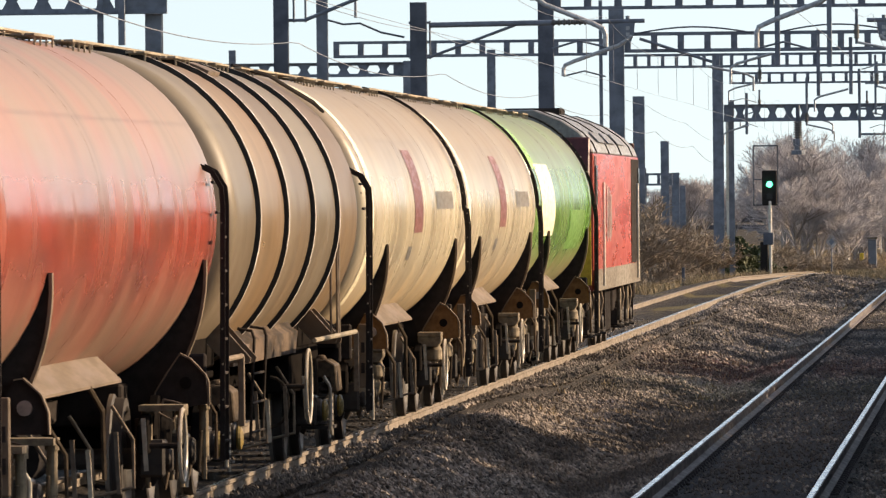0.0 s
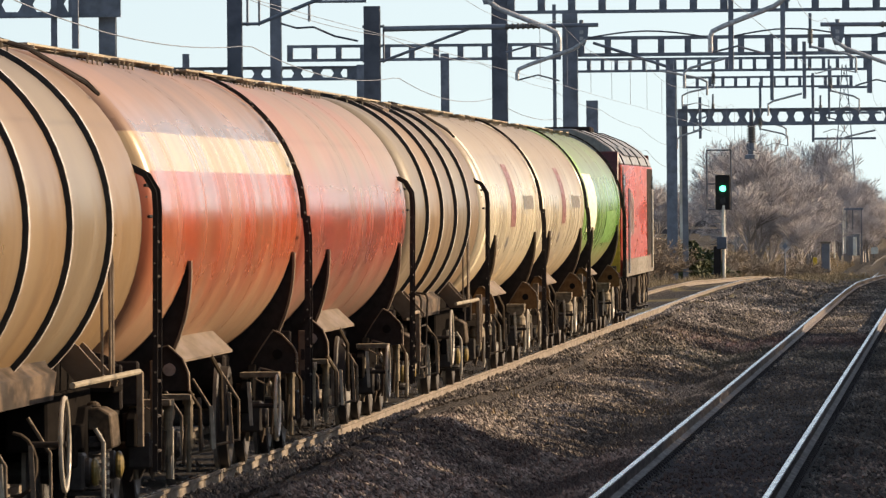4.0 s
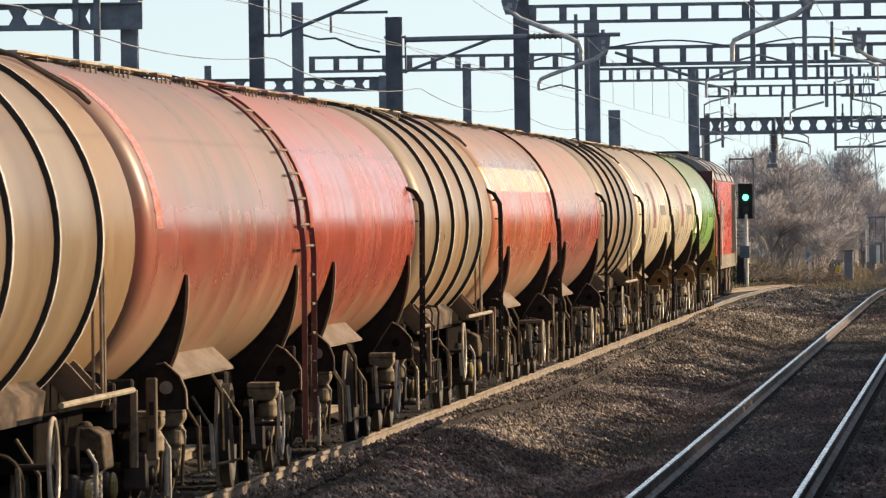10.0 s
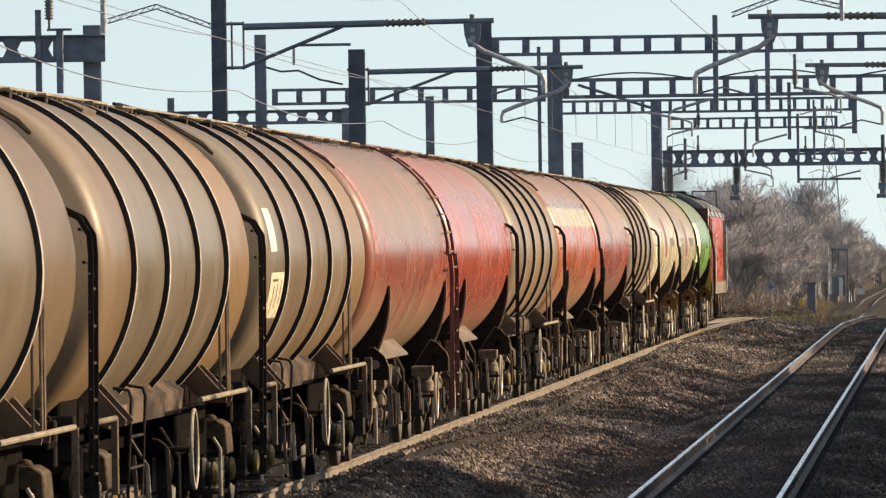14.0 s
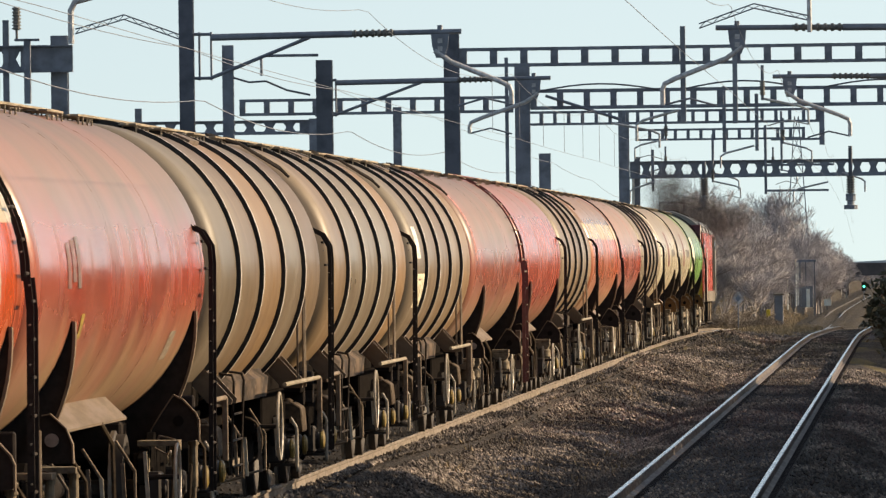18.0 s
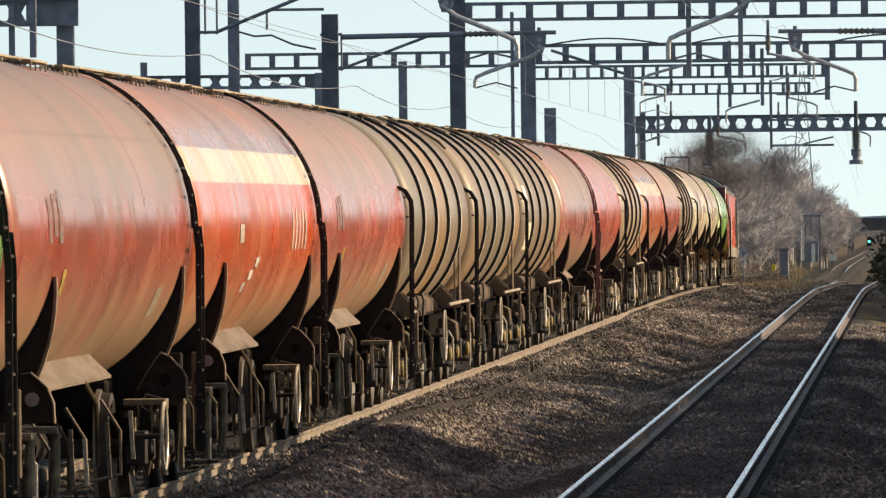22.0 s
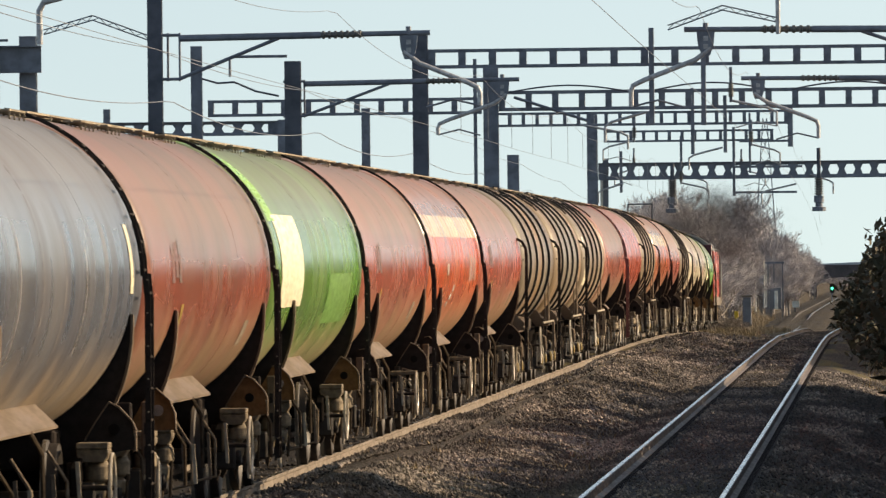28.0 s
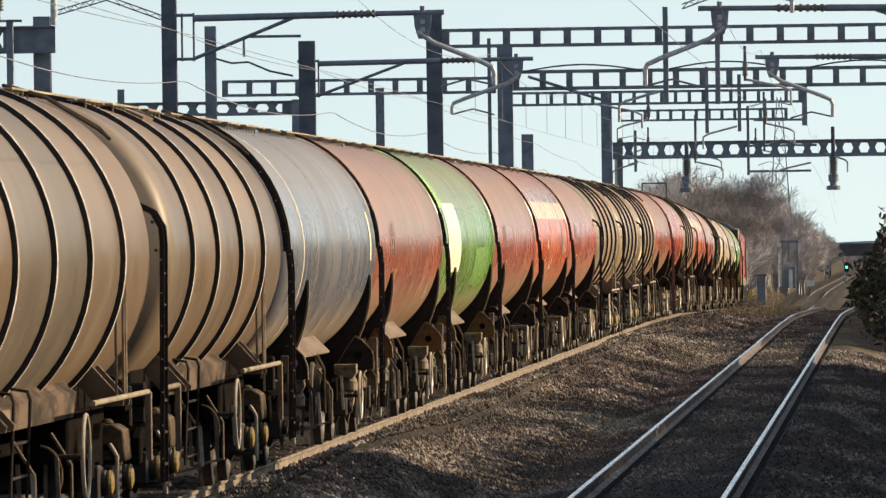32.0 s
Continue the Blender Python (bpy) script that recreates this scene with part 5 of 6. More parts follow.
def cantilever(parent, x_mast, x_end, y, z, drop_x, drop_z, side=1, mirror_tip=False):
    """Top tube with insulator, brace to the mast, end bracket and the bent registration tube."""
    bm = B()
    rod(bm, (x_mast, y, z), (x_mast + (x_end - x_mast) * 0.60, y, z + 0.03), 0.065, 10)
    rod(bm, (x_mast + (x_end - x_mast) * 0.78, y, z + 0.04), (x_end + 0.28 * side, y, z + 0.05), 0.05, 10)
    tube_ob = part("top_tube", bm, mat_mast, parent)
    bm = B()
    insulator(bm, (x_mast + (x_end - x_mast) * 0.60, y, z + 0.03), (x_mast + (x_end - x_mast) * 0.78, y, z + 0.04), 0.075)
    part("insulator", bm, mat_insul, tube_ob)
    bm = B()
    rod(bm, (x_mast + 0.01 * side, y, z - 0.75), (x_mast + (x_end - x_mast) * 0.42, y, z - 0.02), 0.035, 8)
    part("brace", bm, mat_mast, tube_ob)
    bm = B()
    for dx in (-0.22, 0.0):
        rod(bm, (x_mast + dx * side, y, z - 0.80), (x_mast + dx * side, y, z + 0.10), 0.022, 8)
    rod(bm, (x_mast - 0.5 * side, y, z + 0.06), (x_mast, y, z + 0.06), 0.03, 8)
    rod(bm, (x_mast - 0.5 * side, y, z - 0.76), (x_mast, y, z - 0.76), 0.03, 8)
    part("pivot_frame", bm, mat_mast, tube_ob)
    bm = B()
    bx = x_end - 0.12 * side
    prism(bm, [(bx - 0.17, z + 0.02), (bx + 0.17, z + 0.02), (bx + 0.15, z - 0.22), (bx + 0.08, z - 0.44), (bx - 0.08, z - 0.44), (bx - 0.15, z - 0.22)], 1, y - 0.03, y + 0.03)
    rod(bm, (bx, y, z + 0.02), (bx, y, z + 0.17), 0.05, 8)
    plate = part("bracket", bm, mat_mast, tube_ob)
    for dz in (-0.12, -0.27):
        bm = B()
        span(bm, bx - 0.045, bx + 0.045, y - 0.036, y - 0.031, z + dz - 0.045, z + dz + 0.045)
        part("bracket_eye", bm, mat_galv, plate)
    bm = B()
    d = 1 if drop_x > bx else -1
    tube(bm, [(bx - 0.1 * d, y, z - 0.30), (bx + 0.2 * d, y, z - 0.52), (bx + (drop_x - bx) * 0.82, y, z - 0.88), (drop_x - 0.04 * d, y, z - 0.98), (drop_x, y, z - 1.08), (drop_x, y, drop_z)], 0.048, 10)
    part("registration_tube", bm, mat_galv, plate)
    bm = B()
    tube(bm, [(drop_x, y, drop_z), (drop_x - 0.5 * d, y, drop_z + 0.12), (drop_x - 1.0 * d, y, drop_z - 0.02)], 0.02, 6)
    part("steady_arm", bm, mat_mast, plate)


def mast(x, y, top, w, material, label):
    m = new("catenary_mast")
    column(x, y, top, w, material, parent=m)
    return tagged(m, label, "catenary mast", "masts of the overhead line")


def portal(y, label):
    return tagged(new("catenary_portal"), label, "catenary portal", "portals of the overhead line")


m1 = mast(-13.48, 180, 8.6, 0.27, mat_mast_dark, "dark steel overhead line mast with a long cantilever arm")
cantilever(m1, -13.02, -8.62, 180, 6.68, -7.42, 5.36)
m3 = mast(-13.82, 228, 7.2, 0.38, mat_mast_dark, "dark steel overhead line mast with a cantilever arm")
cantilever(m3, -13.55, -8.75, 228, 6.66, -10.4, 5.42)
mast(-16.1, 228, 7.58, 0.26, mat_mast, "grey steel mast beside a dark one")
bm = B()
tube(bm, [(-15.3, 227.9, 6.85), (-15.3, 227.9, 7.28), (-15.22, 227.9, 7.32), (-13.95, 227.9, 7.32)], 0.035, 8)
part("bent_tube", bm, mat_mast, m3)
bm = B()
tube(bm, [(-16.0, 227.9, 6.82), (-15.6, 227.9, 6.70), (-15.2, 227.9, 6.72), (-14.7, 227.9, 6.50), (-14.15, 227.9, 6.38)], 0.025, 6)
part("cable", bm, mat_mast_dark, m3)
p1 = portal(276, "grey steel portal with a ladder boom across the tracks")
column(-13.08, 276, 8.98, 0.44, mat_mast_dark, parent=p1)
column(0.62, 276, 9.2, 0.42, mat_mast_dark, parent=p1)
ladder_boom(-12.85, 0.4, 276, 7.91, 8.46, 0.877, mat_mast, p1)
p2 = portal(324, "grey steel portal with a double-length ladder boom")
column(-12.99, 324, 8.95, 0.50, mat_mast, parent=p2)
column(1.15, 324, 9.0, 0.42, mat_mast, parent=p2)
column(-22.89, 324, 7.6, 0.34, mat_mast, parent=p2)
ladder_boom(-12.72, 0.9, 324, 7.38, 8.06, 0.88, mat_mast, p2)
ladder_boom(-22.5, -13.3, 324, 7.30, 7.86, 0.80, mat_mast, p2)
bm = B()
rod(bm, (-12.2, 323.6, 7.84), (-9.75, 323.6, 7.03), 0.05, 8)
part("brace", bm, mat_mast, p2)
for x0, rise in ((-12.4, 0.22), (-7.6, 0.26), (-2.9, 0.24)):
    bm = B()
    tube(bm, [(x0 + 0.5 * k, 323.6, 8.0 + rise * math.sin(math.pi * k / 8)) for k in range(9)], 0.028, 6)
    part("jumper_cable", bm, mat_mast_dark, p2)
p3 = portal(372, "slim grey portal boom over the tracks")
column(-15.0, 372, 8.4, 0.30, mat_mast, parent=p3)
column(-3.4, 372, 8.2, 0.20, mat_mast, base=6.6, parent=p3)
ladder_boom(-14.8, -3.5, 372, 7.48, 8.03, 0.55, mat_mast, p3)
p4 = portal(420, "distant grey portal with a castellated beam")
column(-12.45, 420, 8.7, 0.46, mat_mast, parent=p4)
column(2.1, 420, 8.4, 0.40, mat_mast_dark, parent=p4)
column(-11.9, 420.5, 6.7, 0.24, mat_mast, parent=p4)
hex_boom(-12.2, 1.9, 420, 5.75, 6.50, 0.71, mat_mast, p4)
p5 = portal(450, "distant slim grey portal boom")
column(-13.37, 450, 8.2, 0.30, mat_mast, parent=p5)
ladder_boom(-12.8, -4.9, 450, 7.73, 8.28, 0.62, mat_mast, p5)
p0 = portal(230, "steel portal end with a castellated beam and its column")
column(-20.3, 230.4, 7.92, 0.40, mat_mast, parent=p0)
bm = B()
span(bm, -21.2, -19.96, 229.97, 230.03, 7.09, 7.64)
part("end_stiffener", bm, mat_mast, p0)
hex_boom(-27.4, -19.95, 230, 7.04, 7.69, 0.75, mat_mast, p0)
column(-21.55, 230, 8.3, 0.14, mat_mast, parent=p0)
# lattice registration arm and its post at the end of this portal
bm = B()
for a, b in (((-19.85, 7.94), (-18.68, 8.27)), ((-18.68, 8.27), (-17.15, 7.70))):
    for dz in (0.0, 0.11):
        rod(bm, (a[0], 229.6, a[1] + dz), (b[0], 229.6, b[1] + dz), 0.016, 6)
    for k in range(9):
        u, v = k / 9, (k + 1) / 9
        rod(bm, (a[0] + (b[0] - a[0]) * u, 229.6, a[1] + (b[1] - a[1]) * u + 0.11 * (k % 2)), (a[0] + (b[0] - a[0]) * v, 229.6, a[1] + (b[1] - a[1]) * v + 0.11 * ((k + 1) % 2)), 0.010, 5)
part("lattice_arm", bm, mat_mast, p0)
bm = B()
tube(bm, [(-19.95, 229.6, 7.70), (-19.95, 229.6, 8.5), (-19.85, 229.6, 8.7), (-19.4, 229.6, 8.82)], 0.075, 10)
part("bent_tube", bm, mat_galv, p0)
bm = B()
span(bm, -21.08, -20.92, 229.5, 229.66, 6.29, 7.82)
span(bm, -21.3, -20.7, 229.5, 229.6, 7.78, 7.84)
part("drop_post", bm, mat_mast, p0, bevel=0.01)
bm = B()
insulator(bm, (-21.25, 229.6, 8.05), (-21.25, 229.6, 8.6), 0.11)
rod(bm, (-21.25, 229.6, 7.84), (-21.25, 229.6, 8.05), 0.03, 8)
part("insulator", bm, mat_insul, p0)
p6 = portal(360, "steel portal with a castellated beam behind the masts")
column(-22.2, 360, 7.7, 0.40, mat_mast, parent=p6)
column(-33.0, 360, 7.7, 0.40, mat_mast, parent=p6)
hex_boom(-32.8, -22.4, 360, 7.12, 7.66, 0.76, mat_mast, p6)
for x, y, top, w in ((-22.3, 420, 9.0, 0.36), (-15.9, 420, 6.9, 0.5), (-17.6, 500, 5.4, 0.42), (-19.1, 560, 3.9, 0.42), (-20.7, 620, 3.2, 0.36), (-12.6, 302, 8.7, 0.11), (-35.2, 440, 9.4, 0.30)):
    mast(x, y, top, w, mat_mast, "distant grey overhead line mast")

pf = portal(505, "far low portal beam behind the scrub")
column(-18.9, 505, 4.0, 0.3, mat_mast, parent=pf)
ladder_boom(-18.8, -17.4, 505, 3.1, 3.75, 0.7, mat_mast, pf)
# drop posts and small arms on the portals
for x, y, z0, z1, w, owner in ((-6.46, 276, 6.25, 9.0, 0.15, p1), (-4.98, 276, 6.2, 9.0, 0.14, p1), (-7.15, 372, 6.35, 8.9, 0.14, p3), (-5.9, 372, 6.4, 8.6, 0.14, p3), (-6.3, 420, 5.0, 8.0, 0.12, p4), (-11.2, 420, 5.2, 7.0, 0.12, p4), (-5.6, 420, 6.0, 8.6, 0.10, p4), (-9.2, 450, 5.9, 8.0, 0.12, p5)):
    bm = B()
    span(bm, x - w / 2, x + w / 2, y - 0.25, y - 0.25 + w, z0, z1)
    part("drop_post", bm, mat_mast, owner, bevel=0.01)
for x, y, z, dx, owner in ((-6.6, 276, 6.6, -1.2, p1), (-10.0, 324, 6.9, 1.6, p2), (-6.0, 372, 6.6, -1.3, p3), (-11.1, 420, 5.6, -1.1, p4), (-3.6, 420, 5.5, -1.5, p4), (-9.2, 450, 6.2, 1.2, p5), (-3.0, 420, 5.9, 1.0, p4)):
    bm = B()
    tube(bm, [(x, y - 0.3, z), (x + dx * 0.85, y - 0.3, z - 0.28), (x + dx, y - 0.3, z - 0.40), (x + dx, y - 0.3, z - 0.85)], 0.04, 8)
    part("registration_tube", bm, mat_galv, owner)
for x, y, z, dx, owner in ((-4.2, 276, 6.9, 1.3, p1), (-9.4, 372, 6.9, -1.2, p3), (-4.9, 372, 6.7, 1.1, p3), (-11.4, 450, 6.5, -0.9, p5), (-6.4, 450, 6.4, 1.1, p5), (-8.6, 420, 5.6, 1.2, p4)):
    bm = B()
    rod(bm, (x, y - 0.3, z - 0.05), (x, y - 0.3, z + 0.95), 0.045, 8)
    post_ob = part("hanger", bm, mat_mast, owner)
    bm = B()
    insulator(bm, (x, y - 0.3, z + 0.1), (x, y - 0.3, z + 0.5), 0.085)
    part("insulator", bm, mat_insul, post_ob)
    bm = B()
    tube(bm, [(x, y - 0.3, z), (x + dx * 0.8, y - 0.3, z - 0.22), (x + dx, y - 0.3, z - 0.34), (x + dx, y - 0.3, z - 0.75)], 0.036, 8)
    tube(bm, [(x + dx, y - 0.3, z - 0.75), (x + dx * 0.55, y - 0.3, z - 0.62), (x + dx * 0.1, y - 0.3, z - 0.78)], 0.018, 6)
    part("registration_tube", bm, mat_galv, post_ob)
# section switch hanging from the castellated beam
for x, z_top in ((-2.62, 7.05), (-8.98, 6.45)):
    bm = B()
    rod(bm, (x, 419.7, z_top), (x, 419.7, 4.95), 0.09, 10)
    switch = part("switch_post", bm, mat_mast_dark, p4)
    bm = B()
    insulator(bm, (x, 419.7, 5.75), (x, 419.7, 5.0), 0.20)
    part("insulator", bm, mat_insul, switch)
    bm = B()
    lathe_z(bm, [(4.30, 0.30), (4.48, 0.30), (4.50, 0.16), (4.66, 0.16), (4.68, 0.22), (4.98, 0.22)], x, 419.7, 12)
    part("switch_pot", bm, mat_mast, switch)
# cantilevers that reach in from masts on the platform side
r1 = mast(2.6, 180, 8.4, 0.27, mat_mast_dark, "dark overhead line mast on the platform side")
cantilever(r1, 1.9, -3.32, 180, 6.68, -4.60, 5.30, side=-1)
for a, b in (((-3.90, 6.72), (-2.88, 7.08)), ((-2.88, 7.08), (-1.86, 6.84))):
    bm = B()
    for dz in (0.0, 0.085):
        rod(bm, (a[0], 179.8, a[1] + dz), (b[0], 179.8, b[1] + dz), 0.013, 6)
    for k in range(8):
        u, v = k / 8, (k + 1) / 8
        rod(bm, (a[0] + (b[0] - a[0]) * u, 179.8, a[1] + (b[1] - a[1]) * u + 0.085 * (k % 2)), (a[0] + (b[0] - a[0]) * v, 179.8, a[1] + (b[1] - a[1]) * v + 0.085 * ((k + 1) % 2)), 0.008, 5)
    part("lattice_arm", bm, mat_mast, r1)
bm = B()
rod(bm, (-1.85, 179.8, 6.62), (-1.85, 179.8, 8.4), 0.045, 10)
part("drop_tube", bm, mat_galv, r1)
r2 = mast(2.8, 228, 8.4, 0.30, mat_mast_dark, "dark overhead line mast on the platform side")
cantilever(r2, 2.1, -2.95, 228, 6.62, -1.42, 5.24, side=-1)


def wire_run(name, x, z, sag, y0=20.0, y1=520.0, spacing=48.0, first=180.0, r=0.012, label="", droppers=None):
    """Wire along the track, hung at every mast, with its sag between."""
    pts = []
    y = y0
    while y <= y1:
        u = ((y - first) / spacing) % 1.0
        pts.append((x + drift(y), y, z - sag * 4 * u * (1 - u) + heave(y)))
        y += 2.4
    ob = tagged(sweep(name, pts, r, mat_wire), label, "overhead wire", "overhead wires")
    if droppers is not None:
        y = 172.0
        while y < y1:
            u = ((y - first) / spacing) % 1.0
            bm = B()
            rod(bm, (x + drift(y), y, droppers + heave(y)), (x + drift(y), y, z - sag * 4 * u * (1 - u) + heave(y)), 0.005, 4)
            part("dropper", bm, mat_wire, ob)
            y += 12.0
    return ob


for x in (NEAR_X, TRAIN_X):
    wire_run("contact_wire", x, 4.75, 0.02, label="copper contact wire over a track", r=0.0035)
    wire_run("catenary_wire", x, 5.95, 0.4, label="sagging catenary wire over a track", droppers=4.75 if x == TRAIN_X else None, r=0.004)
wire_run("feeder_wire", -13.2, 5.52, 0.3, label="sagging feeder wire along the masts", r=0.009)
wire_run("feeder_wire", -13.5, 6.5, 0.12, label="pale feeder wire along the mast tops", r=0.007)

# ---- lineside things ----
def signal():
    s = new("colour_light_signal")
    x, y, b = -9.94, 400.0, -1.0
    bm = B()
    rod(bm, (x + 0.2, y, b), (x + 0.2, y, 2.3), 0.07, 12)
    part("post", bm, mat_white, s, "pale grey post")
    bm = B()
    box(bm, x + 0.18, y, 2.85, 0.62, 0.08, 1.45)
    head = part("head", bm, mat_black, s, bevel=0.04)
    bm = B()
    rod(bm, (x + 0.18, y - 0.05, 3.0), (x + 0.18, y - 0.10, 3.0), 0.125, 20)
    part("green_lamp", bm, mat_lamp_green, head, "glowing green lamp")
    bm = B()
    rod(bm, (x + 0.18, y - 0.05, 2.5), (x + 0.18, y - 0.09, 2.5), 0.14, 20)
    part("dark_lamp", bm, mat_glass, head)
    bm = B()
    for px in (x - 0.48, x + 0.52):
        for py in (y + 0.1, y + 0.75):
            rod(bm, (px, py, 2.15), (px, py, 4.6), 0.028, 6)
    for z in (2.15, 3.2, 4.6):
        for py in (y + 0.1, y + 0.75):
            rod(bm, (x - 0.48, py, z), (x + 0.52, py, z), 0.028, 6)
        for px in (x - 0.48, x + 0.52):
            rod(bm, (px, y + 0.1, z), (px, y + 0.75, z), 0.028, 6)
    part("cage", bm, mat_mast_dark, s)
    bm = B()
    box(bm, x + 0.12, y, 0.75, 0.42, 0.3, 0.5)
    part("junction_box", bm, mat_mast_dark, s, bevel=0.02)
    bm = B()
    span(bm, x - 0.22, x + 0.08, y - 0.1, y + 0.25, b, 0.62)
    part("base_locker", bm, mat_black, s, bevel=0.015)
    for k in range(9):
        bm = B()
        box(bm, x - 0.12, y + 0.2, b + 0.5 + 0.3 * k, 0.4, 0.03, 0.03)
        part("rung", bm, mat_mast, s)
    return tagged(s, "colour light signal showing green, with a ladder cage", "signal")


def glow(name, color, strength):
    mat, nt, b = nodes_of(name)
    b.inputs["Base Color"].default_value = (*color, 1)
    b.inputs["Emission Color"].default_value = (*color, 1)
    b.inputs["Emission Strength"].default_value = strength
    return mat


mat_lamp_green = glow("green signal lamp", (0.02, 1.0, 0.55), 3.0)
signal()

# teal post on the platform end
bm = B()
span(bm, 0.11, 0.25, 59.95, 60.09, -0.3, 2.88)
post = tagged(part("platform_post", bm, mat_teal, bevel=0.01), "dark teal square post at the platform end", "post")

# ---- trees and scrub ----
def twig_mesh(name, seed, height, spread, trunk_r, material, levels=5, kids=4, thin=0.55):
    """Trunk and limbs as tapered prisms, branching again and again to fine twigs."""
    rng = random.Random(seed)
    verts, faces = [], []

    def limb(p, d, length, r, level):
        q = p + d * length
        side = d.orthogonal().normalized()
        up = d.cross(side)
        i = len(verts)
        r2 = r * 0.6
        for c, rr in ((p, r), (q, r2)):
            for k in range(3):
                a = 2.0944 * k
                verts.append(tuple(c + (side * math.cos(a) + up * math.sin(a)) * rr))
        for k in range(3):
            faces.append((i + k, i + (k + 1) % 3, i + 3 + (k + 1) % 3, i + 3 + k))
        if level == 0:
            return
        for k in range(kids if level < levels else kids + 2):
            f = rng.uniform(0.35, 1.0)
            n = (d + Vector((rng.uniform(-1, 1) * spread, rng.uniform(-1, 1) * spread, rng.uniform(-0.35, 0.6)))).normalized()
            limb(p + (q - p) * f, n, length * rng.uniform(0.5, 0.82), max(r * thin, 0.016), level - 1)

    limb(Vector((0, 0, -0.5)), Vector((rng.uniform(-0.05, 0.05), rng.uniform(-0.05, 0.05), 1)).normalized(), height * 0.36, trunk_r, levels)
    me = bpy.data.meshes.new(name)
    me.from_pydata(verts, [], faces)
    me.materials.append(material)
    return me


def bare_tree(x, y, s, data, crown_data, turn, label, cat="tree"):
    t = new("bare_tree")
    t.matrix_basis = pose(x, y, ground_height(x, y) + heave(y) - 0.1, 0, 0, turn) @ Matrix.Scale(s, 4)
    for name, d in (("trunk", data), ("crown", crown_data)):
        o = new(name, d)
        o.parent = t
    return tagged(t, label, cat, "bare trees beside the line")


TRUNKS = [twig_mesh("trunk", 40 + k, 12.0, 0.75, 0.22, mat_bark, levels=2, kids=4, thin=0.5) for k in range(3)]
CROWNS = [twig_mesh("crown", 40 + k, 12.0, 0.75, 0.10, mat_hazed_twig, levels=6, kids=4, thin=0.5) for k in range(3)]
BUSH = [twig_mesh("bush", 80 + k, 5.0, 1.1, 0.05, mat_scrub, levels=5, kids=4, thin=0.6) for k in range(2)]


def leaf_mesh(name, seed, height, width, sprays, material, droop=0.5):
    """A ragged bush: many leafy sprays that start inside, arch outward and droop, with gaps between."""
    g = np.random.default_rng(seed)
    a = g.uniform(0, 2 * math.pi, sprays)
    h = g.uniform(0.02, 1, sprays) ** 0.85
    reach = width * np.sqrt(np.clip(1.08 - h ** 2, 0.05, 1)) * (0.42 + 0.95 * g.uniform(0, 1, sprays) ** 2.2) * (1 + 0.25 * np.sin(3 * a + seed))
    leaves, size = [], []
    for k in range(26):
        f = (k + g.uniform(0, 1, sprays)) / 26
        r = reach * f
        z = h * height * (1 + 0.12 * np.sin(2 * a + seed)) + 0.35 * f - droop * f ** 3 + g.normal(0, 0.03, sprays)
        aa = a + g.normal(0, 0.05, sprays)
        leaves.append(np.stack([r * np.cos(aa), r * np.sin(aa), z], 1) + g.normal(0, 0.05, (sprays, 3)))
    c = np.concatenate(leaves)
    n = len(c)
    u = g.normal(size=(n, 3))
    u /= np.linalg.norm(u, axis=1)[:, None]
    v = np.cross(u, g.normal(size=(n, 3)))
    v /= np.linalg.norm(v, axis=1)[:, None]
    s = g.uniform(0.035, 0.10, (n, 1))
    quad = np.stack([c - u * s * 1.9, c + v * s * 0.8, c + u * s * 1.9, c - v * s * 0.8], 1).reshape(-1, 3)
    me = bpy.data.meshes.new(name)
    me.from_pydata(quad.tolist(), [], np.arange(n * 4).reshape(-1, 4).tolist())
    me.materials.append(material)
    return me


HEDGE = [leaf_mesh("hedge", 90 + k, 3.1, 1.5, 420, mat_leaf) for k in range(3)]
GREEN = [leaf_mesh("bush", 60, 1.5, 1.0, 300, mat_evergreen)]

rng = random.Random(5)
for k in range(46):
    y = rng.uniform(640, 900)
    u = rng.uniform(0, 1)
    off = -430 + 280 * u
    if off > -250:
        y = 1040 + (y - 640) * 0.6
    x = off * y / 17100
    s = (1.06 - 0.80 * abs(u - 0.30)) * rng.uniform(0.75, 1.1) * y / 760
    bare_tree(x, y, s, TRUNKS[k % 3], CROWNS[k % 3], rng.uniform(0, 360), "bare brown winter tree beside the line")


def bush(name, data, x, y, z, size, label, group):
    o = new(name, data)
    o.matrix_basis = pose(x, y, z, 0, 0, rng.uniform(0, 360)) @ Matrix.Diagonal((size[0], size[0], size[1], 1))
    return tagged(o, label, "bush", group)


for k in range(44):
    y = 318 + 7.5 * k + rng.uniform(-3, 3)
    s = rng.uniform(0.8, 1.15)
    bush("scrub_bush", BUSH[k % 2], -12.4 - 0.003 * (y - 300) + rng.uniform(-1.6, 0.6), y, heave(y) - 0.9, (s, s * (0.95 if y < 400 else 0.72)), "tangled brown bramble scrub on the bank", "scrub along the bank")
for k in range(26):
    y = 660 + 15 * k + rng.uniform(-5, 5)
    s = rng.uniform(0.6, 0.95)
    bush("scrub_bush", BUSH[k % 2], -13.2 - 0.004 * (y - 660) + rng.uniform(-2.5, 0.4), y, ground_height(-14.0, y) + heave(y) - 0.7, (s, s * 0.6), "tangled brown bramble scrub on the bank", "scrub along the bank")
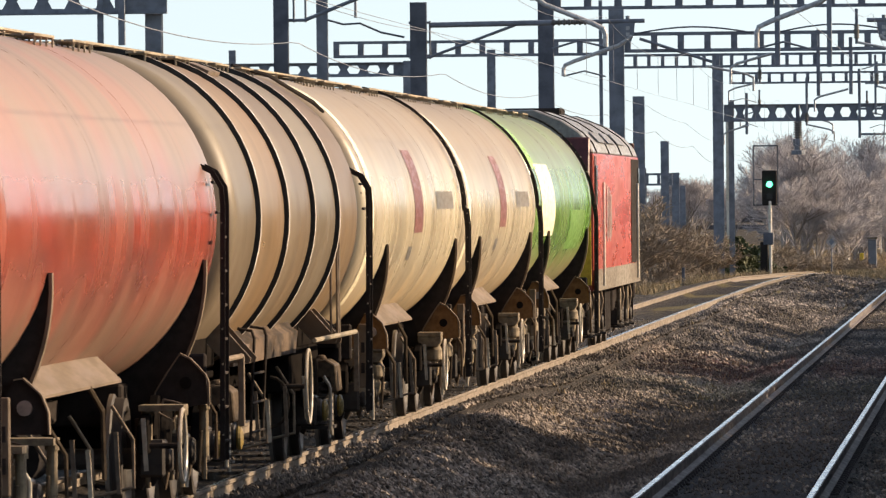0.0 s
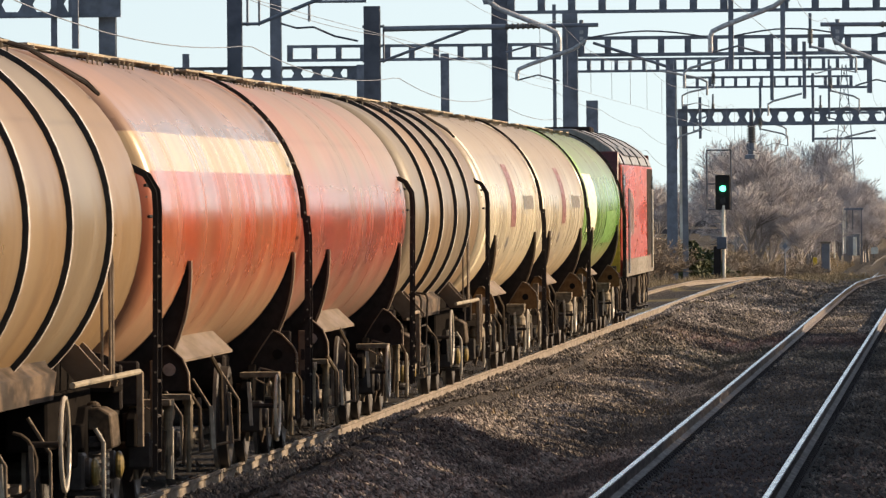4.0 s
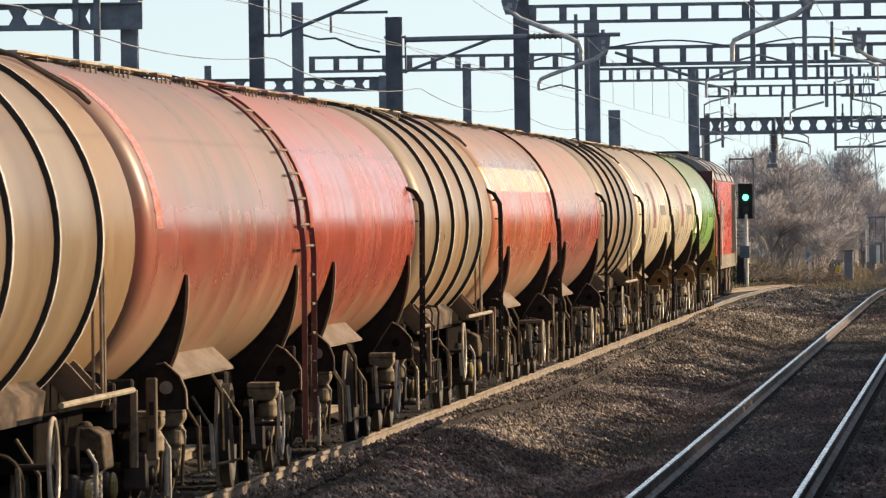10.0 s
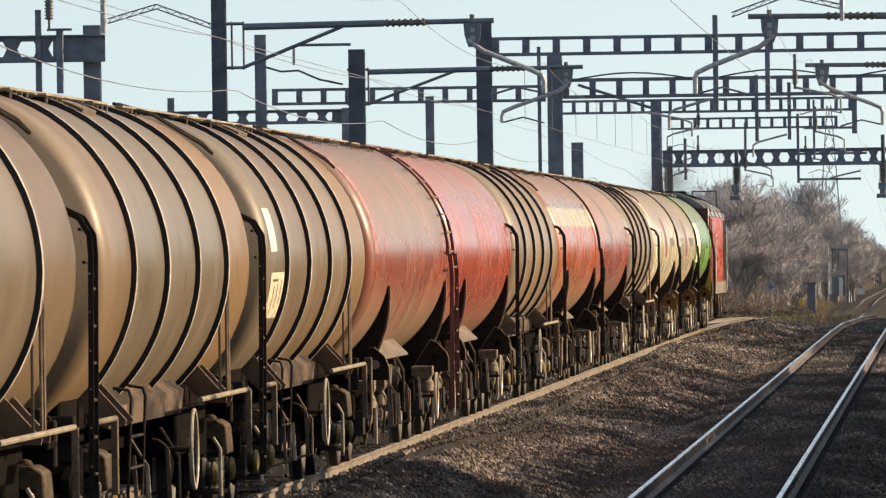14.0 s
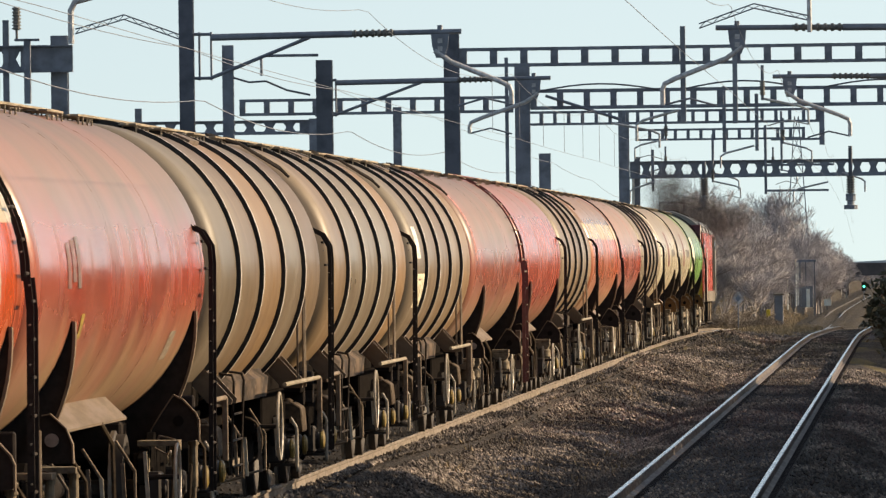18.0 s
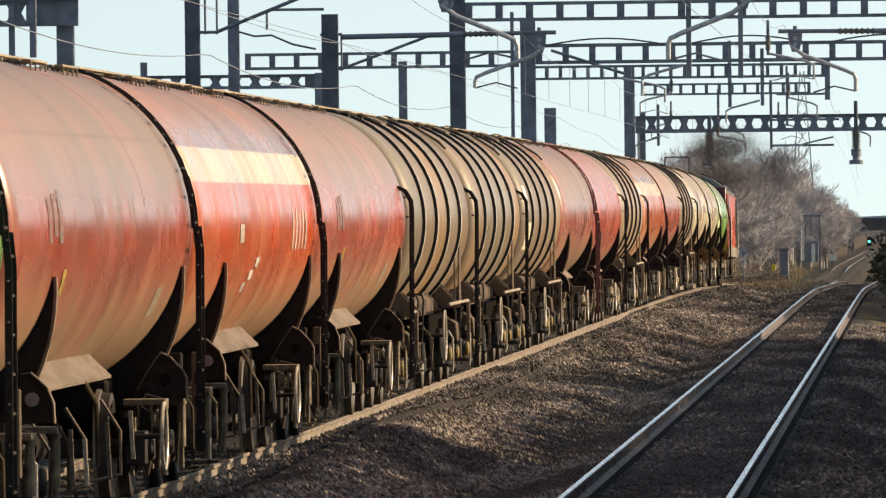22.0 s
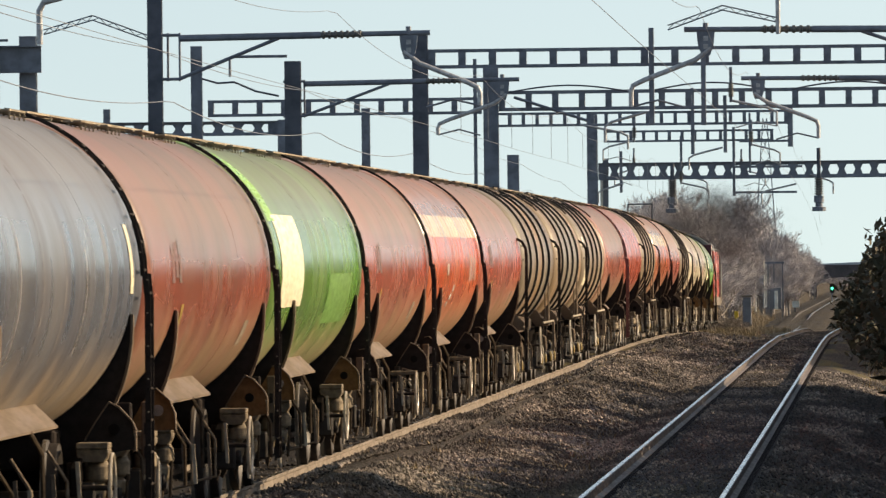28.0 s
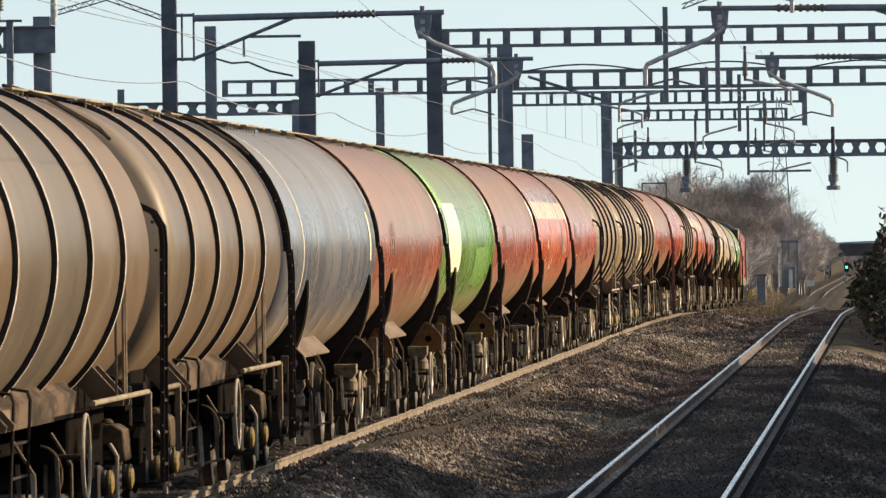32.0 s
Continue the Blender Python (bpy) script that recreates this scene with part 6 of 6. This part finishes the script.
for k in range(30):
    y = rng.uniform(560, 690)
    s = rng.uniform(0.7, 1.0)
    bush("scrub_bush", BUSH[k % 2], rng.uniform(-420, -250) * y / 17100, y, heave(y) - 0.4, (s, s * 0.62), "tangled brown bramble scrub on the bank", "scrub along the bank")
for k in range(16):
    y = rng.uniform(1000, 1200)
    bare_tree(rng.uniform(-640, -400) * y / 17100, y, rng.uniform(0.5, 0.75), TRUNKS[k % 3], CROWNS[k % 3], rng.uniform(0, 360), "far bare tree behind the scrub")
# evergreen hedge on the platform side, with a gap that lets the sun through
for k in range(72):
    y = 232 + 3.4 * k
    s = rng.uniform(0.85, 1.12)
    bush("hedge_bush", HEDGE[k % 3], 1.35 - 0.0062 * (y - 232) + rng.uniform(-0.2, 0.4), y, heave(y) - 0.5, (s, s * rng.uniform(0.98, 1.14)), "dark overgrown hedge bush that shades the track", "hedge beside the track")
# unseen nearer bushes, added to throw broken shade over the ballast
for k in range(66):
    y = 60 + 2.1 * k
    s = rng.uniform(0.9, 1.15)
    bush("hedge_bush", HEDGE[k % 3], 2.9 + rng.uniform(-0.3, 0.4), y, -0.5, (1.2, rng.uniform(1.40, 1.52) if y < 108 else rng.uniform(0.98, 1.12)), "dark overgrown hedge bush that shades the track", "hedge beside the track")

for x, y, s in ((-11.9, 430, 1.1), (-11.2, 436, 0.9), (-12.5, 426, 1.0)):
    bush("evergreen_bush", GREEN[0], x, y, heave(y) - 0.45, (s, s), "low dark evergreen bush on the bank", "scrub along the bank")


def grass(name, boxes, label, seed):
    """Dead grass: thin bent blades in tufts, in one mesh."""
    g = np.random.default_rng(seed)
    vs, fs, n = [], [], 0
    for x0, x1, y0, y1, count, h in boxes:
        for cx, cy in zip(g.uniform(x0, x1, count), g.uniform(y0, y1, count)):
            z = ground_height(cx, cy) + heave(cy)
            for k in range(9):
                a, l = g.uniform(0, 6.3), h * g.uniform(0.5, 1.2)
                bx, by = cx + g.normal(0, 0.08), cy + g.normal(0, 0.08)
                dx, dy = math.cos(a), math.sin(a)
                w = 0.012
                vs += [(bx - dy * w, by + dx * w, z), (bx + dy * w, by - dx * w, z), (bx + dx * l * 0.5, by + dy * l * 0.5, z + l * 0.8)]
                fs.append((n, n + 1, n + 2))
                n += 3
    return tagged(raw(name, vs, fs, mat_straw), label, "grass", kind="stuff")


grass("dead_grass", [(-13.0, -9.4, 300, 420, 900, 0.45), (-16.0, -9.6, 420, 700, 2200, 0.6), (-19.0, -11.5, 640, 1050, 2600, 0.75), (-9.5, -4.2, 430, 640, 900, 0.35), (-1.2, 1.2, 430, 640, 300, 0.35), (-6.6, -4.6, 330, 470, 420, 0.22), (-0.4, 0.8, 200, 420, 140, 0.18), (-6.4, -3.7, 110, 320, 160, 0.12)], "dead straw-coloured grass tufts by the line", 11)

# small lineside things
def simple_thing(name, label, cat, x0, x1, y, z0, z1, material, depth=None, bevel=0.01):
    bm = B()
    d = (x1 - x0) if depth is None else depth
    span(bm, x0, x1, y, y + d, z0, z1)
    return tagged(part(name, bm, material, bevel=bevel), label, cat)


simple_thing("marker_post", "short dark marker post in the scrub", "post", -10.47, -10.37, 312, -0.7, 0.25, mat_mast_dark)
simple_thing("white_post", "thin pale post beside a mast", "post", -12.47, -12.33, 432, -1.0, 6.2, mat_white)
simple_thing("yellow_marker", "short yellow marker post", "post", -12.15, -11.95, 720, -2.9, -2.35, mat_yellow)
simple_thing("yellow_marker", "yellow marker post with a dark base", "post", -10.9, -10.6, 720, -3.0, -1.85, mat_yellow)
box_ob = simple_thing("relay_cabinet", "blue grey relay cabinet by the line", "cabinet", -10.35, -9.7, 725, -3.0, -0.85, mat_cabinet, 0.8, 0.03)
bm = B()
span(bm, -10.42, -9.63, 724.9, 725.95, -0.85, -0.70)
part("cabinet_roof", bm, mat_loco_grey, box_ob)
bm = B()
span(bm, -10.28, -10.04, 724.96, 725.0, -2.6, -1.0)
part("cabinet_door", bm, mat_cabinet, box_ob)


def diamond_sign(x, y, z):
    sign = new("diamond_sign")
    bm = B()
    rod(bm, (x, y, z - 2.2), (x, y, z), 0.035, 8)
    part("post", bm, mat_mast, sign)
    bm = B()
    prism(bm, [(x - 0.34, z), (x, z - 0.40), (x + 0.34, z), (x, z + 0.40)], 1, y - 0.05, y - 0.03)
    plate = part("plate", bm, mat_pale, sign)
    bm = B()
    prism(bm, [(x - 0.16, z), (x, z - 0.2), (x + 0.16, z), (x, z + 0.2)], 1, y - 0.062, y - 0.052)
    part("centre", bm, mat_mast, plate)
    return tagged(sign, "small diamond sign with a pale centre on a post", "sign")


diamond_sign(-9.95, 552, 2.58 - 85 * 552 / 17100)


def lamp_post(x, y, z0, z1):
    lamp = new("lamp_post")
    bm = B()
    rod(bm, (x, y, z0), (x, y, z1), 0.06, 8)
    part("post", bm, mat_white, lamp)
    bm = B()
    box(bm, x - 0.45, y, z1, 0.8, 0.2, 0.12)
    part("lantern", bm, mat_white, lamp, bevel=0.03)
    return tagged(lamp, "pale street lamp post far down the line", "lamp post", "far lamp posts")


lamp_post(-13.8, 900, -3.0, 2.2)
lamp_post(-11.6, 900, -3.0, 1.0)
lamp_post(-11.9, 990, -3.2, 1.6)
hut = new("equipment_hut")
bm = B()
span(bm, -12.3, -9.9, 1000, 1003, 1.30, 1.50)
part("roof", bm, mat_mast, hut)
for x in (-12.1, -11.6, -11.0, -10.1):
    bm = B()
    span(bm, x - 0.06, x + 0.06, 1000.2, 1000.32, -3.4, 1.3)
    part("post", bm, mat_cabinet, hut)
bm = B()
span(bm, -11.5, -10.3, 1001, 1002.6, -3.4, -1.2)
part("body", bm, mat_cabinet, hut)
bm = B()
span(bm, -11.9, -11.75, 1000.0, 1000.1, -3.2, 1.3)
part("pale_pipe", bm, mat_white, hut)
tagged(hut, "open equipment stand with blue posts and a flat roof", "hut")
simple_thing("marker_board", "small white post and panel beside the hut", "sign", -10.95, -10.6, 998, -3.4, -1.5, mat_white)
simple_thing("white_barrier", "low white barrier by the far tracks", "barrier", -9.7, -8.9, 1060, -3.6, -2.9, mat_white, 0.1)


def far_signal(x, y, z, material, label):
    sg = new("far_signal")
    bm = B()
    rod(bm, (x, y, z - 3.0), (x, y, z), 0.08, 8)
    part("post", bm, mat_mast, sg)
    bm = B()
    box(bm, x, y, z + 0.2, 0.7, 0.2, 1.4)
    head = part("head", bm, mat_black, sg, bevel=0.04)
    bm = B()
    rod(bm, (x, y - 0.12, z + 0.2), (x, y - 0.2, z + 0.2), 0.17, 16)
    part("lamp", bm, material, head)
    return tagged(sg, label, "signal")


far_signal(-7.4, 1480, -3.4, mat_lamp_green, "far colour light signal showing green")

# lattice pylon beyond the trees
pylon = new("power_pylon")
PX, PY, PB, PT = -20.0, 1700.0, -4.0, 26.0
for sx in (-1, 1):
    for sy in (-1, 1):
        bm = B()
        rod(bm, (PX + sx * 2.4, PY + sy * 2.4, PB), (PX + sx * 0.35, PY + sy * 0.35, PT), 0.10, 4)
        part("leg", bm, mat_mast, pylon)
for k in range(9):
    f, g2 = k / 9, (k + 1) / 9
    w0, w1 = 2.4 - 2.05 * f, 2.4 - 2.05 * g2
    z0, z1 = PB + (PT - PB) * f, PB + (PT - PB) * g2
    for s in (-1, 1):
        bm = B()
        rod(bm, (PX - s * w0, PY - w0, z0), (PX + s * w1, PY - w1, z1), 0.06, 4)
        part("brace", bm, mat_mast, pylon)
for z, w in ((13.0, 5.5), (17.5, 6.5), (22.0, 4.5)):
    bm = B()
    bar(bm, (PX - w, PY, z), (PX + w, PY, z), 0.25, 0.4)
    part("crossarm", bm, mat_mast, pylon)
tagged(pylon, "grey lattice power pylon far behind the trees", "pylon")

# far road bridge
bridge = new("road_bridge")
bm = B()
prism(bm, [(-70, -0.2), (60, -0.2), (60, -2.7), (4, -3.3), (1, -2.75), (-4, -2.4), (-9, -2.75), (-12.5, -3.3), (-70, -2.7)], 1, 1900, 1908)
part("girder", bm, mat_brick, bridge)
bm = B()
span(bm, -70, -12.5, 1899, 1909, -9, -3.35)
part("abutment", bm, mat_brick, bridge)
bm = B()
span(bm, 4, 60, 1899, 1909, -9, -3.35)
part("abutment", bm, mat_brick, bridge)
tagged(bridge, "dark road bridge across the line far off", "bridge")
rng2 = random.Random(9)
for k in range(14):
    y = rng2.uniform(1950, 2100)
    bare_tree(rng2.uniform(-160, 90) * y / 17100, y, rng2.uniform(0.45, 0.65), TRUNKS[k % 3], CROWNS[k % 3], rng2.uniform(0, 360), "far bare tree beyond the bridge")
for k in range(16):
    y = rng2.uniform(1700, 1880)
    bare_tree(rng2.uniform(-330, -115) * y / 17100, y, rng2.uniform(0.7, 1.0), TRUNKS[k % 3], CROWNS[k % 3], rng2.uniform(0, 360), "far bare tree before the bridge")
# low wooded hills on the skyline, with distance haze put into their colour
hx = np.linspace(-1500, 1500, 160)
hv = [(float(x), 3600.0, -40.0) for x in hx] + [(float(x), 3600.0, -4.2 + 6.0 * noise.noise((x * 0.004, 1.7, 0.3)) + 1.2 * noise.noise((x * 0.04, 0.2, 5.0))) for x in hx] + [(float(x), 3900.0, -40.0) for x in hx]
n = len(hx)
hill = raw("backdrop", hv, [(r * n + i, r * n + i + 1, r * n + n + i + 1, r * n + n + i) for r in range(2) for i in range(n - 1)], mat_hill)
tagged(hill, "wooded hills in pale haze blue on the skyline", "hills", kind="structure")


# ---- the train runs away from the camera ----
# seconds and the place of the train's datum along the line
RUN = ((0.0, 158.0), (6.0, 205.7), (9.0, 229.8), (13.0, 261.9), (19.0, 309.3), (23.0, 341.1), (28.0, 382.2), (32.0, 415.8))


def datum(t):
    for (t0, a), (t1, b) in zip(RUN, RUN[1:]):
        if t <= t1:
            return a + (b - a) * (t - t0) / (t1 - t0)
    return RUN[-1][1]


def stand(y):
    """Pose of a vehicle whose middle is at y."""
    a, b = y - 5.9, y + 5.9
    rz = math.degrees(math.atan2(-(drift(b) - drift(a)), b - a))
    rx = math.degrees(math.atan2(heave(b) + lift(b) - heave(a) - lift(a), b - a))
    return pose(TRAIN_X + (drift(a) + drift(b)) / 2, y, (heave(a) + heave(b) + lift(a) + lift(b)) / 2, rx, 0, rz)


def exhaust_smoke():
    """Sooty exhaust: clouds of specks that wait in the engine room and rise through the stack when the engine pulls hard."""
    smoke = tagged(new("exhaust_smoke"), "brown sooty exhaust smoke over the locomotive", "smoke")
    g = np.random.default_rng(21)
    puffs = []
    for k in range(12):
        n = 34000
        c = np.clip(g.normal(0, 0.36, (n, 3)), -1.05, 1.05) * (1.0, 2.2, 0.8)
        u = g.normal(size=(n, 3))
        v = g.normal(size=(n, 3))
        s = g.uniform(0.0035, 0.0062, (n, 1))
        u *= s / np.linalg.norm(u, axis=1)[:, None]
        v *= s / np.linalg.norm(v, axis=1)[:, None]
        vs = np.stack([c - u, c + v, c + u, c - v], 1).reshape(-1, 3)
        puffs.append(raw("puff", vs.tolist(), np.arange(n * 4).reshape(-1, 4).tolist(), mat_smoke, smoke))
    return smoke, puffs


SMOKE, PUFFS = exhaust_smoke()


def motions():
    times = [2.0 * k for k in range(17)]
    for i, (w, body) in enumerate(WAGONS):
        walk(w, [(t, stand(datum(t) - LENGTH * (i + 1) - LADDER_Y)) for t in times])
    turns = [k / 15 for k in range(481)]
    angles = [math.degrees((datum(t) - datum(0)) / 0.458) for t in turns]
    for w in [o for v in [LOCO] + [w for w, _ in WAGONS] for o in v.children_recursive if o.name.startswith("wheelset")]:
        x, y, z = w.location
        walk(w, [(t, pose(x, y, z, -a % 360)) for t, a in zip(turns, angles)])
    walk(LOCO, [(t, stand(datum(t) - 6.25)) for t in times])
    walk(SMOKE, [(t, stand(datum(t) - 6.25)) for t in times])
    g = random.Random(4)
    for k, puff in enumerate(PUFFS):
        start = 13.0 + 0.5 * k
        x, y, z = 0.0 + 2.2 * (k % 6) / 5 + g.uniform(-0.2, 0.2), g.uniform(-3, 5), 3.9 + 1.05 * (k // 6) - 0.22 * abs(k % 6 - 2) + g.uniform(-0.2, 0.2)
        rows = [(0.0, pose(0, 1.0, 2.3)), (start, pose(0, 1.0, 2.3)), (start + 1.2, pose(x * 0.3, 1.0, 4.2)), (start + 3.0, pose(x, y, z))]
        for j in range(1, 5):
            t = start + 3.0 + (32.0 - start - 3.0) * j / 4
            rows.append((t, pose(x + 0.3 * math.sin(j * 2.1 + k), y + 0.8 * math.sin(j * 1.3 + k), z + 0.25 * math.cos(j * 1.7 + k), 0, 0, 25 * j)))
        walk(puff, rows)


motions()
